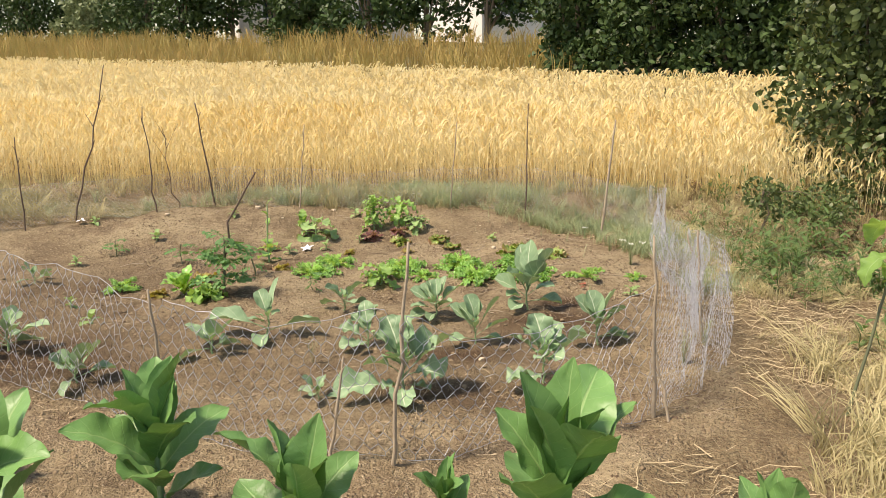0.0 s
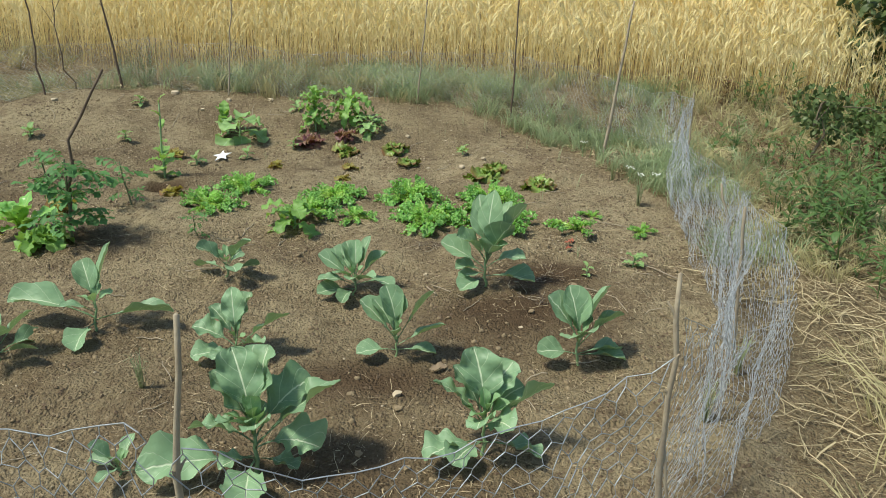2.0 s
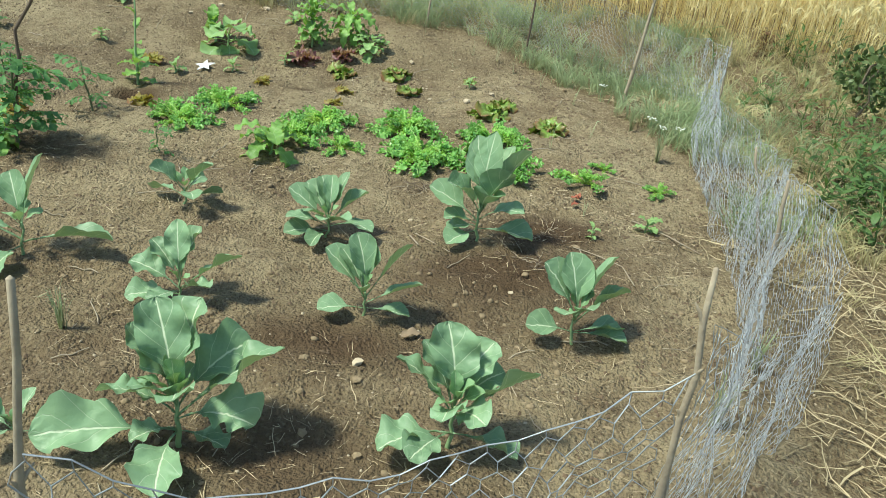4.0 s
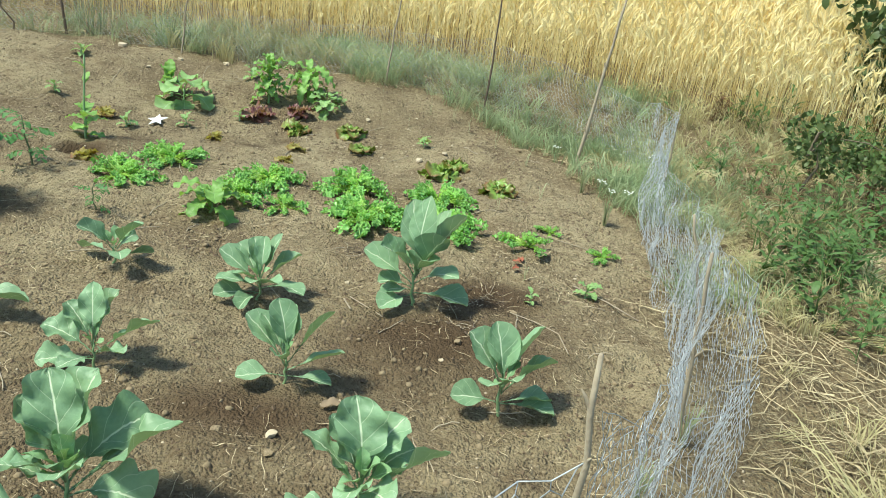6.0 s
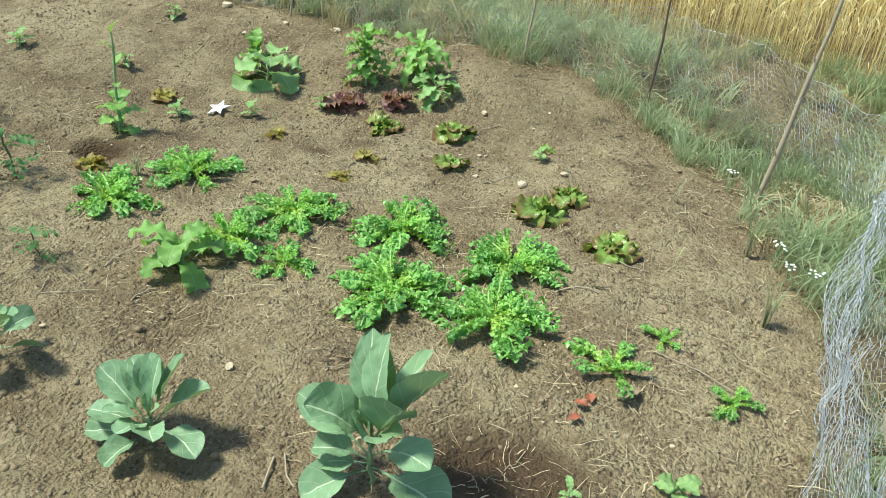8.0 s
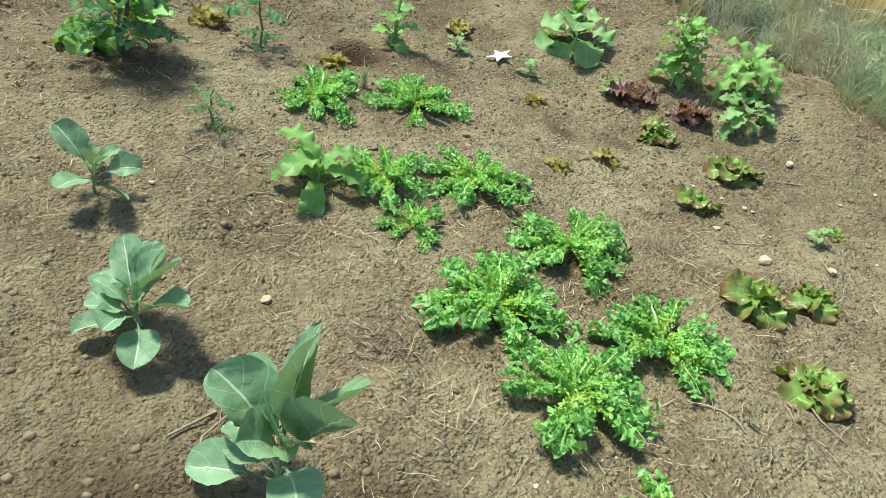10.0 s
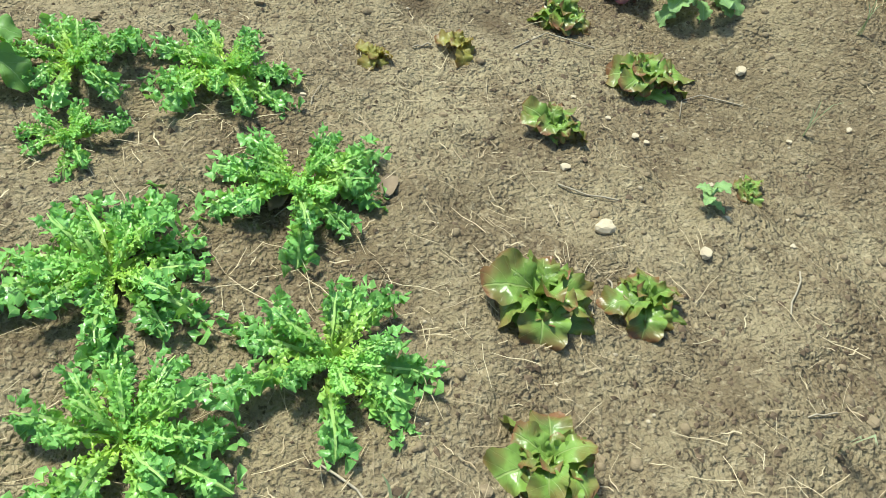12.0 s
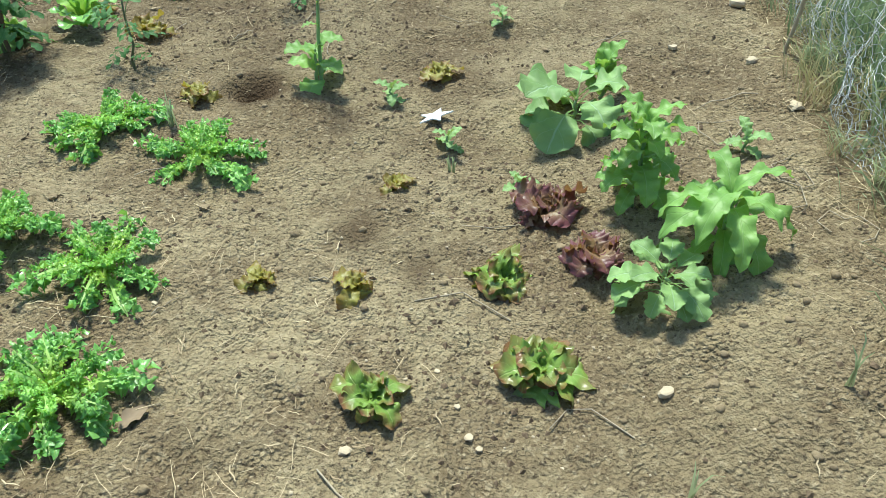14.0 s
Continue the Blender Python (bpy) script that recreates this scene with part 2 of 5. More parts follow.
def soft_step(e0, e1, x):
    t = np.clip((x - e0) / (e1 - e0), 0, 1)
    return t * t * (3 - 2 * t)


def near_edge(x):
    """Where the wheat begins."""
    return np.interp(x, [-20, -6.5, -3.5, -1.3, 0.4, 2.8, 5, 9], [13.2, 10.0, 9.0, 8.65, 8.8, 8.1, 7.2, 6.2])


def far_edge(x):
    """Where the wheat ends."""
    return 22.5 - 0.67 * x


def land(x, y, fine=True):
    x, y = np.asarray(x, dtype=float), np.asarray(y, dtype=float)
    rise = np.clip(y - 9.0, 0, 60)
    z = 0.042 * rise * rise / (rise + 1.0) + 0.16 * soft_step(6.95, 8.05, y + 0.30 * np.clip(-x - 1.5, 0, 5) - 0.25 * np.clip(x, 0, 2))
    z = z + 0.09 * np.clip((y - far_edge(x)) / 1.2, 0, 14)
    near = 1 - soft_step(8.2, 9.6, y + 0.3 * x)
    z = z + 0.035 * lattice_noise(x * 0.9 + 40, y * 0.9 + 40, 1) * near
    z = z - 0.11 * np.exp(-((x + 1.33) ** 2 + (y - 6.12) ** 2) / 0.005) - 0.035 * np.exp(-((x - 0.80) ** 2 + (y - 5.05) ** 2) / 0.05)
    if fine:
        bed = near
        z = z + bed * (0.018 * lattice_noise(x * 4, y * 4, 2) + 0.012 * lattice_noise(x * 11, y * 11, 3) + 0.009 * lattice_noise(x * 25, y * 25, 4))
    return z


def at(x, y, dz=0.0):
    return Vector((x, y, float(land(x, y)) + dz))

# ---------------------------------------------------------------- materials
def ground_material():
    m, nt, p, out = base_material("earth")
    pos = nt.nodes.new("ShaderNodeNewGeometry").outputs["Position"]
    at_ = nt.nodes.new("ShaderNodeAttribute")
    at_.attribute_name = "cover"
    cover = at_.outputs["Fac"]
    soil = mix_col(nt, noise_fac(nt, 1.3, 6, 0.6, pos, 0.35, 0.65), (0.41, 0.33, 0.20), (0.27, 0.205, 0.12))
    soil = mix_col(nt, math_node(nt, "MULTIPLY", noise_fac(nt, 2.6, 5, 0.65, pos, 0.46, 0.62), 0.65), soil, (0.20, 0.145, 0.088))
    soil = mix_col(nt, noise_fac(nt, 7.0, 6, 0.7, pos, 0.54, 0.76), soil, (0.19, 0.132, 0.076))
    soil = mix_col(nt, noise_fac(nt, 30.0, 4, 0.6, pos, 0.50, 0.74), soil, (0.17, 0.12, 0.07))
    soil = mix_col(nt, math_node(nt, "MULTIPLY", noise_fac(nt, 60.0, 3, 0.55, pos, 0.54, 0.66), 0.6), soil, (0.52, 0.42, 0.27))
    soil = mix_col(nt, math_node(nt, "MULTIPLY", noise_fac(nt, 75.0, 3, 0.5, pos, 0.58, 0.68), 0.75), soil, (0.085, 0.057, 0.036))
    litter = mix_col(nt, noise_fac(nt, 9.0, 6, 0.7, pos, 0.38, 0.62), (0.25, 0.185, 0.105), (0.15, 0.105, 0.062))
    litter = mix_col(nt, noise_fac(nt, 60.0, 4, 0.7, pos, 0.45, 0.65), litter, (0.33, 0.265, 0.155))
    turf = mix_col(nt, noise_fac(nt, 5.0, 6, 0.7, pos, 0.4, 0.6), (0.26, 0.235, 0.13), (0.15, 0.155, 0.075))
    turf = mix_col(nt, noise_fac(nt, 40.0, 4, 0.7, pos, 0.45, 0.65), turf, (0.27, 0.23, 0.125))
    # patches of the bed mixed towards a darker brown, edges broken by noise
    darkened = nt.nodes.new("ShaderNodeAttribute")
    darkened.attribute_name = "dug_dark"
    dark_mask = math_node(nt, "MULTIPLY", math_node(nt, "ADD", darkened.outputs["Fac"], math_node(nt, "MULTIPLY", math_node(nt, "SUBTRACT", noise_fac(nt, 8.0, 5, 0.7, pos), 0.5), 0.8)), 1.4, True)
    soil = mix_col(nt, math_node(nt, "MULTIPLY", dark_mask, darkened.outputs["Fac"]), soil, (0.11, 0.072, 0.042))
    c1 = math_node(nt, "ADD", cover, math_node(nt, "MULTIPLY", math_node(nt, "SUBTRACT", noise_fac(nt, 6.0, 5, 0.7, pos), 0.5), 0.7))
    col = mix_col(nt, math_node(nt, "MULTIPLY", math_node(nt, "SUBTRACT", c1, 0.25), 2.5, True), soil, litter)
    col = mix_col(nt, math_node(nt, "MULTIPLY", math_node(nt, "SUBTRACT", c1, 1.3), 2.5, True), col, turf)
    nt.links.new(col, p.inputs["Base Color"])
    p.inputs["Roughness"].default_value = 0.95
    p.inputs["Specular IOR Level"].default_value = 0.15
    grains = node(nt, "ShaderNodeTexVoronoi", Scale=95.0)
    warp = mix_col(nt, 0.05, pos, nt.nodes.new("ShaderNodeTexNoise").outputs["Color"])
    nt.links.new(warp, grains.inputs["Vector"])
    fine_grain = math_node(nt, "MULTIPLY", noise_fac(nt, 120.0, 3, 0.6, pos), 0.45)
    h = math_node(nt, "SUBTRACT", math_node(nt, "ADD", math_node(nt, "MULTIPLY", noise_fac(nt, 42.0, 4, 0.65, pos), 0.8), fine_grain), math_node(nt, "MULTIPLY", math_node(nt, "MULTIPLY", grains.outputs["Distance"], noise_fac(nt, 12.0, 3, 0.6, pos, 0.35, 0.65)), 0.42))
    bump(nt, h, 1.0, 0.042, p)
    return m


M_EARTH = ground_material()
M_SPROUT = leaf_material("brassica_leaf", (0.215, 0.33, 0.185), (0.13, 0.225, 0.125), (0.60, 0.68, 0.48), 0.46, 0.16, veins=5.0, vein_amount=0.9, blotch=15.0)
M_SPROUT_YOUNG = leaf_material("brassica_young_leaf", (0.225, 0.36, 0.18), (0.15, 0.27, 0.13), (0.5, 0.6, 0.38), 0.5, 0.2, veins=5.0, vein_amount=0.8, blotch=15.0)
M_TOBACCO = leaf_material("tobacco_leaf", (0.125, 0.262, 0.08), (0.08, 0.185, 0.056), (0.28, 0.42, 0.17), 0.42, 0.12, veins=9.0, vein_amount=0.7)
M_FRISEE = leaf_material("endive_leaf", (0.25, 0.47, 0.13), (0.11, 0.28, 0.07), (0.50, 0.64, 0.22), 0.27, 0.24, vein_amount=0.7, root=(0.45, 0.62, 0.11))
M_HEART = leaf_material("endive_heart", (0.30, 0.54, 0.13), (0.22, 0.46, 0.10), (0.55, 0.66, 0.25), 0.4, 0.3, vein_amount=0.5)
M_LETTUCE = leaf_material("lettuce_leaf", (0.20, 0.31, 0.06), (0.085, 0.135, 0.032), (0.38, 0.44, 0.16), 0.30, 0.16, tip=(0.22, 0.105, 0.05), tip_from=0.73, vein_amount=0.5, blotch=24.0)
M_RED = leaf_material("red_lettuce_leaf", (0.24, 0.16, 0.075), (0.16, 0.075, 0.06), (0.30, 0.19, 0.10), 0.38, 0.25, tip=(0.165, 0.06, 0.075), tip_from=0.60, vein_amount=0.3)
M_BROWNLET = leaf_material("bronze_lettuce_leaf", (0.29, 0.28, 0.06), (0.21, 0.14, 0.05), (0.38, 0.32, 0.12), 0.4, 0.28, tip=(0.22, 0.10, 0.05), tip_from=0.75, vein_amount=0.4)
M_GREEN = leaf_material("garden_leaf", (0.225, 0.385, 0.10), (0.13, 0.255, 0.06), (0.34, 0.5, 0.2), 0.45, 0.3, veins=6.0, vein_amount=0.55)
M_TOMATO = leaf_material("tomato_leaf", (0.10, 0.23, 0.07), (0.07, 0.165, 0.05), (0.22, 0.33, 0.14), 0.55, 0.25, vein_amount=0.4)
M_SQUASH = leaf_material("squash_leaf", (0.24, 0.37, 0.135), (0.155, 0.265, 0.09), (0.40, 0.55, 0.36), 0.55, 0.22, veins=4.0, vein_amount=0.5)
M_STEM = plain_material("green_stem", (0.28, 0.40, 0.20), (0.20, 0.32, 0.14), 12, 0.5, 30, 0.2, 0.004)
M_TOMSTEM = plain_material("tomato_stem", (0.14, 0.17, 0.08), (0.10, 0.10, 0.06), 12, 0.6, 30, 0.2, 0.004)
M_WHEAT = blade_material("ripe_wheat", (0.70, 0.575, 0.27), (0.86, 0.71, 0.345), (0.98, 0.90, 0.60), 0.42, 0.55, 0.5)
M_DRYGRASS = blade_material("dry_tall_grass", (0.34, 0.25, 0.09), (0.50, 0.33, 0.12), (0.38, 0.34, 0.11), 0.3, 0.7, 0.25)
M_STRAW = blade_material("straw", (0.50, 0.41, 0.24), (0.68, 0.57, 0.35), (0.28, 0.21, 0.12), 0.1, 0.7, 1.5)
M_DARKSTRAW = blade_material("weathered_straw", (0.56, 0.45, 0.28), (0.70, 0.58, 0.38), (0.28, 0.19, 0.11), 0.1, 0.8, 1.5)
M_GRASS = blade_material("blue_green_grass", (0.28, 0.29, 0.14), (0.27, 0.37, 0.18), (0.56, 0.60, 0.37), 0.4, 0.55, 0.9)
M_TUFT = blade_material("tuft_grass", (0.13, 0.17, 0.08), (0.16, 0.24, 0.12), (0.30, 0.38, 0.22), 0.3, 0.55, 0.9)
M_HAY = blade_material("half_dry_grass", (0.32, 0.27, 0.14), (0.42, 0.39, 0.18), (0.62, 0.54, 0.31), 0.3, 0.65, 0.9)
M_WEED = leaf_material("weed_leaf", (0.11, 0.19, 0.06), (0.07, 0.13, 0.04), (0.2, 0.3, 0.12), 0.5, 0.28, vein_amount=0.3)
M_BUSH = blade_material("bush_leaf", (0.05, 0.085, 0.025), (0.065, 0.105, 0.03), (0.14, 0.175, 0.065), 0.15, 0.42, 1.1)
M_TREE = blade_material("tree_leaf", (0.03, 0.055, 0.016), (0.035, 0.075, 0.02), (0.075, 0.13, 0.04), 0.12, 0.5, 0.35)
M_PALETREE = blade_material("pale_bush_leaf", (0.12, 0.16, 0.07), (0.16, 0.22, 0.09), (0.27, 0.32, 0.17), 0.25, 0.5, 0.5)
M_REDWEED = blade_material("rusty_dock_leaf", (0.13, 0.07, 0.04), (0.20, 0.10, 0.05), (0.16, 0.13, 0.06), 0.2, 0.7, 2.0)
M_BARK = plain_material("bark", (0.20, 0.16, 0.11), (0.12, 0.09, 0.06), 14, 0.9, 60, 0.6, 0.01)
M_STAKE = plain_material("stripped_stick", (0.47, 0.395, 0.285), (0.30, 0.235, 0.165), 16, 0.8, 70, 0.5, 0.006)
M_DARKSTICK = plain_material("dark_stick", (0.17, 0.12, 0.085), (0.10, 0.07, 0.05), 16, 0.85, 70, 0.5, 0.006)
M_WIRE = plain_material("galvanised_wire", (0.55, 0.57, 0.60), (0.38, 0.39, 0.41), 30, 0.45, 90, 0.2, 0.001, metal=0.55, spread=0.1)
M_STONE = plain_material("pale_stone", (0.60, 0.49, 0.34), (0.42, 0.33, 0.23), 25, 0.85, 80, 0.4, 0.004)
M_CLOD = plain_material("clod_of_earth", (0.33, 0.25, 0.15), (0.21, 0.15, 0.088), 30, 0.95, 70, 0.8, 0.008)
# a darker brown than the clods, for the finest crumbs
M_DARKCLOD = plain_material("dark_earth_crumb", (0.17, 0.115, 0.07), (0.10, 0.068, 0.042), 30, 0.95, 90, 0.6, 0.004)
M_WHITE = plain_material("white_plastic", (0.85, 0.86, 0.86), (0.78, 0.79, 0.8), 6, 0.4, 30, 0.1, 0.002, spread=0.0)
M_REDLEAF = plain_material("withered_red_leaf", (0.36, 0.10, 0.05), (0.24, 0.09, 0.05), 20, 0.6, 50, 0.4, 0.004)
M_SHALLOT = plain_material("purple_skin", (0.13, 0.065, 0.075), (0.08, 0.045, 0.05), 30, 0.4, 60, 0.3, 0.002)
M_BROWNLEAF = plain_material("withered_brown_leaf", (0.30, 0.22, 0.14), (0.20, 0.14, 0.09), 20, 0.8, 50, 0.4, 0.004)
M_PETAL = plain_material("white_petal", (0.84, 0.84, 0.80), (0.74, 0.76, 0.68), 20, 0.6, 50, 0.2, 0.002, spread=0.0)
M_RENDERWALL = plain_material("white_render", (0.82, 0.81, 0.78), (0.74, 0.73, 0.70), 1.2, 0.9, 30, 0.3, 0.01, spread=0.0)
M_ROOF = plain_material("brown_roof_tile", (0.24, 0.12, 0.08), (0.16, 0.09, 0.06), 3.0, 0.85, 14, 0.5, 0.03, spread=0.1)
M_FRAMEWHITE = plain_material("white_window_paint", (0.84, 0.84, 0.83), (0.8, 0.8, 0.79), 4.0, 0.4, 30, 0.1, 0.004, spread=0.0)


def glass_material():
    m, nt, p, out = base_material("dark_glass")
    p.inputs["Base Color"].default_value = (0.03, 0.04, 0.05, 1)
    p.inputs["Roughness"].default_value = 0.06
    p.inputs["IOR"].default_value = 1.5
    return m


M_GLASS = glass_material()


# ---------------------------------------------------------------- ground, one sheet to the horizon
def axis(lo, hi, step, far):
    core = np.arange(lo, hi + step / 2, step)
    grow, d, out_hi = 1.22, step, []
    p = 0.0
    while p < far:
        d = min(d * grow, far / 5)
        p += d
        out_hi.append(p)
    return np.concatenate([core[0] - np.array(out_hi[::-1]), core, core[-1] + np.array(out_hi)])


def inside_garden(x, y):
    """1 inside the dug bed, 0 outside, with a ragged rim."""
    right = np.interp(y, [-2, 2.2, 3.2, 4.2, 5.4, 6.2, 6.9, 7.3, 7.6, 7.8, 8.1], [-.2, .1, 1.25, 1.55, 1.6, 1.5, 1.25, 1.05, .82, .5, -.1])
    back = np.interp(x, [-8, -4.6, -3.4, -2.6, -1.6, 0.0, 0.5, 1.0], [6.2, 6.4, 7.35, 7.85, 8.02, 7.95, 7.75, 7.4])
    rag = 0.12 * lattice_noise(x * 3 + 9, y * 3, 31)
    a = 1 - soft_step(-0.10, 0.10, x - right + rag)
    b = 1 - soft_step(-0.15, 0.15, y - back + rag)
    return a * b


xs, ys = axis(-4.6, 3.6, 0.028, 700), axis(0.6, 9.4, 0.028, 700)
GX, GY = np.meshgrid(xs, ys, indexing="ij")
GZ = land(GX, GY)
me = build_mesh("ground", np.stack([GX, GY, GZ], -1).reshape(-1, 3), grid_faces(len(xs), len(ys)))
bed = inside_garden(GX, GY)
wheat_side = soft_step(-1.2, 0.2, GY - near_edge(GX))
cover = (1 - bed) * 0.9 + 0.9 * (1 - bed) * soft_step(0.0, 0.8, GY - 7.0 + 0.3 * lattice_noise(GX * 2, GY * 2, 8)) * (1 - wheat_side)
cover = np.maximum(cover, 0.6 * wheat_side)
cover = np.where(GY < 2.6, np.minimum(cover, 0.45 + 0.5 * soft_step(0.9, 1.5, GX)), cover)
cover = np.where(GY > far_edge(GX), 2.0, cover)
attr = me.attributes.new("cover", "FLOAT", "POINT")
attr.data.foreach_set("value", cover.ravel().astype(np.float32))
# small dug spots, and wider patches where the soil colour is only darker
dug_dark = sum(a * np.exp(-(((GX - x) / w) ** 2 + ((GY - y) / h) ** 2)) for x, y, w, h, a in [(.82, 5.05, .28, .16, 1.0), (-1.33, 6.14, .13, .11, 1.0), (-.42, 6.78, .14, .09, .7), (-2.3, 3.9, .9, .5, .6), (.2, 3.5, .6, .25, .5), (-.55, 6.6, .1, .08, .8), (-1.3, 5.2, .4, .2, .5), (.25, 6.35, .10, .05, .6), (-.8, 4.0, 1.3, .9, .32), (.3, 4.4, .7, .5, .3), (-2.2, 5.6, .9, .8, .3), (.2, 3.8, 1.5, .6, .2), (.85, 4.65, .45, .35, .6), (.55, 4.62, .22, .12, .5), (.1, 4.05, .3, .12, .5), (-2.7, 4.3, 1.2, .9, .42), (-3.1, 5.6, 1.0, .9, .4), (.35, 7.45, .5, .4, .35), (-1.7, 6.6, .8, .8, .35)])
attr = me.attributes.new("dug_dark", "FLOAT", "POINT")
attr.data.foreach_set("value", np.clip(dug_dark, 0, 1).ravel().astype(np.float32))
ground = put("ground", me, M_EARTH)
tagged(ground, "brown garden earth with straw litter and field soil", "ground", kind="structure")


# ---------------------------------------------------------------- wheat, grasses and straw
def stalk_piece(seed, h=0.85, awns=5):
    """A wheat stalk with a nodding ear, a few awns and one withered leaf."""
    r = np.random.default_rng(seed)
    nod = r.uniform(.03, .09)
    parts = [leaf_strip([(0, 0, 0), (0.008, 0.0, h * 0.5), (0.022, 0.01, h * 0.87)], [0.0036, 0.003, 0.0022])]
    ear = [(0.022, 0.01, h * 0.86), (0.022 + nod * .3, 0.012, h * 0.915), (0.022 + nod * .7, 0.015, h * 0.96), (0.022 + nod * 1.3, 0.017, h * (0.995 - nod * .3))]
    for turn in (False, True):
        parts.append(leaf_strip(ear, [0.008, 0.0135, 0.0125, 0.004], 1.0, turn))
    for k in range(awns):
        e = ear[1 + k % 3]
        parts.append(leaf_strip([e, (e[0] + r.uniform(.0, .07), e[1] + r.uniform(-.035, .035), e[2] + r.uniform(.03, .09))], [0.0030, 0.0010], 1.0))
    z, d = h * r.uniform(0.3, 0.65), r.uniform(0, 6.28)
    parts.append(leaf_strip([(0.01, 0, z), (0.01 + .05 * math.cos(d), .05 * math.sin(d), z + .08), (0.01 + .12 * math.cos(d), .12 * math.sin(d), z + .02)], [0.004, 0.006, 0.001], 0.45))
    return join(parts)


def leaf_strip(points, half, u1=None, turn=False):
    """A narrow flat strip along points, as quads."""
    P = np.asarray(points, dtype=float)
    T = np.gradient(P, axis=0) if len(P) > 2 else np.repeat((P[1] - P[0])[None], 2, 0)
    side = np.cross(T, [0.31, 0.95, 0.1] if turn else [0.9, 0.12, 0.35])
    side /= np.linalg.norm(side, axis=1)[:, None] + 1e-9
    h = np.asarray(half)[:, None]
    V = np.stack([P - side * h, P + side * h], 1).reshape(-1, 3)
    n = len(P)
    u = np.clip(P[:, 2] / 0.85, 0, 1) if u1 is None else np.full(n, u1)
    U = np.stack([np.repeat(u, 2), np.tile([0, 1.0], n)], 1)
    return V, grid_faces(n, 2), U


def tuft_piece(seed, n, h, spread, width, droop=0.5, u_full=True):
    r = np.random.default_rng(seed)
    parts = []
    for _ in range(n):
        d, L = r.uniform(0, 6.28), h * r.uniform(0.6, 1.1)
        b = np.array([r.normal(0, spread * .25), r.normal(0, spread * .25), -0.01])
        o = np.array([math.cos(d), math.sin(d), 0]) * L * r.uniform(.1, .6) * droop * 2
        pts = [b, b + o * .2 + [0, 0, L * .45], b + o * .55 + [0, 0, L * .8], b + o + [0, 0, L * r.uniform(.75, 1.0)]]
        s = leaf_strip(pts, [width, width, width * .7, width * .15])
        s[2][:, 0] = np.repeat([0.05, .5, .8, 1.0], 2)
        parts.append(s)
    return join(parts)


def spread_points(n, x0, x1, y0, y1, keep, seed):
    r = np.random.default_rng(seed)
    x, y = r.uniform(x0, x1, n), r.uniform(y0, y1, n)
    ok = r.uniform(0, 1, n) < keep(x, y)
    x, y = x[ok], y[ok]
    return np.stack([x, y, land(x, y)], 1), r


def stuff(name, pieces, P, r, smin, smax, mat, label, category, lean=0.0, lean_dir=None, grow=None):
    """Scatters several kinds of piece over points as one object."""
    groups = np.arange(len(P)) % len(pieces)
    made = []
    for g, piece in enumerate(pieces):
        Q = P[groups == g]
        if not len(Q):
            continue
        n = len(Q)
        ld = r.uniform(0, 6.28, n) if lean_dir is None else r.normal(lean_dir, 0.7, n)
        made.append(scatter(piece, Q, r.uniform(0, 6.28, n) if lean_dir is None else r.normal(lean_dir, 1.0, n), r.uniform(smin, smax, n) * (1.0 if grow is None else grow(Q)), np.abs(r.normal(0, lean, n)), ld))
    V, F, U = join(made)
    ob = put(name, build_mesh(name, V, F, U), mat)
    return tagged(ob, label, category, kind="stuff")


def band(x, y, lo, hi):
    d = y - near_edge(x)
    return ((d > lo) & (d < hi) & (y < far_edge(x) + 0.15 * lattice_noise(x * 2, y * 2, 5))).astype(float)


def in_view(x, y):
    """The stretch of the field that the walk looks over."""
    return ((x > -0.66 * y - 1.5) & (x < 0.50 * y + 2.5)).astype(float)


wheat = [stalk_piece(i, 0.82 + 0.05 * (i % 3)) for i in range(6)]
wheat_far = [join([moved(stalk_piece(20 + i, 0.80 + .04 * i, 1), pose(random.uniform(-.09, .09), random.uniform(-.09, .09), 0, 0, 0, random.uniform(0, 360))) for _ in range(3)]) for i in range(4)]
P1, r1 = spread_points(80000, -14, 6.5, 6.0, 17, lambda x, y: band(x, y, 0, 2.6) * in_view(x, y) * np.clip((y - near_edge(x)) * 2.5 + 0.25, 0, 1), 101)
stuff("wheat", wheat, P1, r1, 0.74, 1.06, M_WHEAT, "ripe golden wheat standing at the field margin", "wheat", 0.12, grow=lambda Q: np.clip(0.56 + 0.24 * (Q[:, 1] - near_edge(Q[:, 0])), 0.52, 1.0))
P2, r2 = spread_points(24000, -22, 9, 7, 36, lambda x, y: band(x, y, 2.6, 60) * in_view(x, y) * np.clip(1.25 - (y - near_edge(x)) / 26, .3, 1), 102)
stuff("wheat", wheat_far, P2, r2, 0.9, 1.08, M_WHEAT, "ripe golden wheat filling the wide field", "wheat", 0.09)

P2b, r2b = spread_points(9000, -30, 16, 5, 44, lambda x, y: band(x, y, 0.3, 60) * (1 - in_view(x, y)), 112)
stuff("wheat", wheat_far, P2b, r2b, 0.9, 1.08, M_WHEAT, "ripe golden wheat at the sides of the field", "wheat", 0.09)

tall = [tuft_piece(40 + i, 9, 1.15, 0.5, 0.012, 0.35) for i in range(4)]
P3, r3 = spread_points(9000, -34, 10, 14, 62, lambda x, y: ((y > far_edge(x)) & (y < far_edge(x) + 13) & (x < 0.35 * (y - 14) + 1)).astype(float) * in_view(x, y), 103)
stuff("tall_grass", tall, P3, r3, 0.7, 1.25, M_DRYGRASS, "tall orange-brown dry grass beyond the wheat", "grass", 0.12)

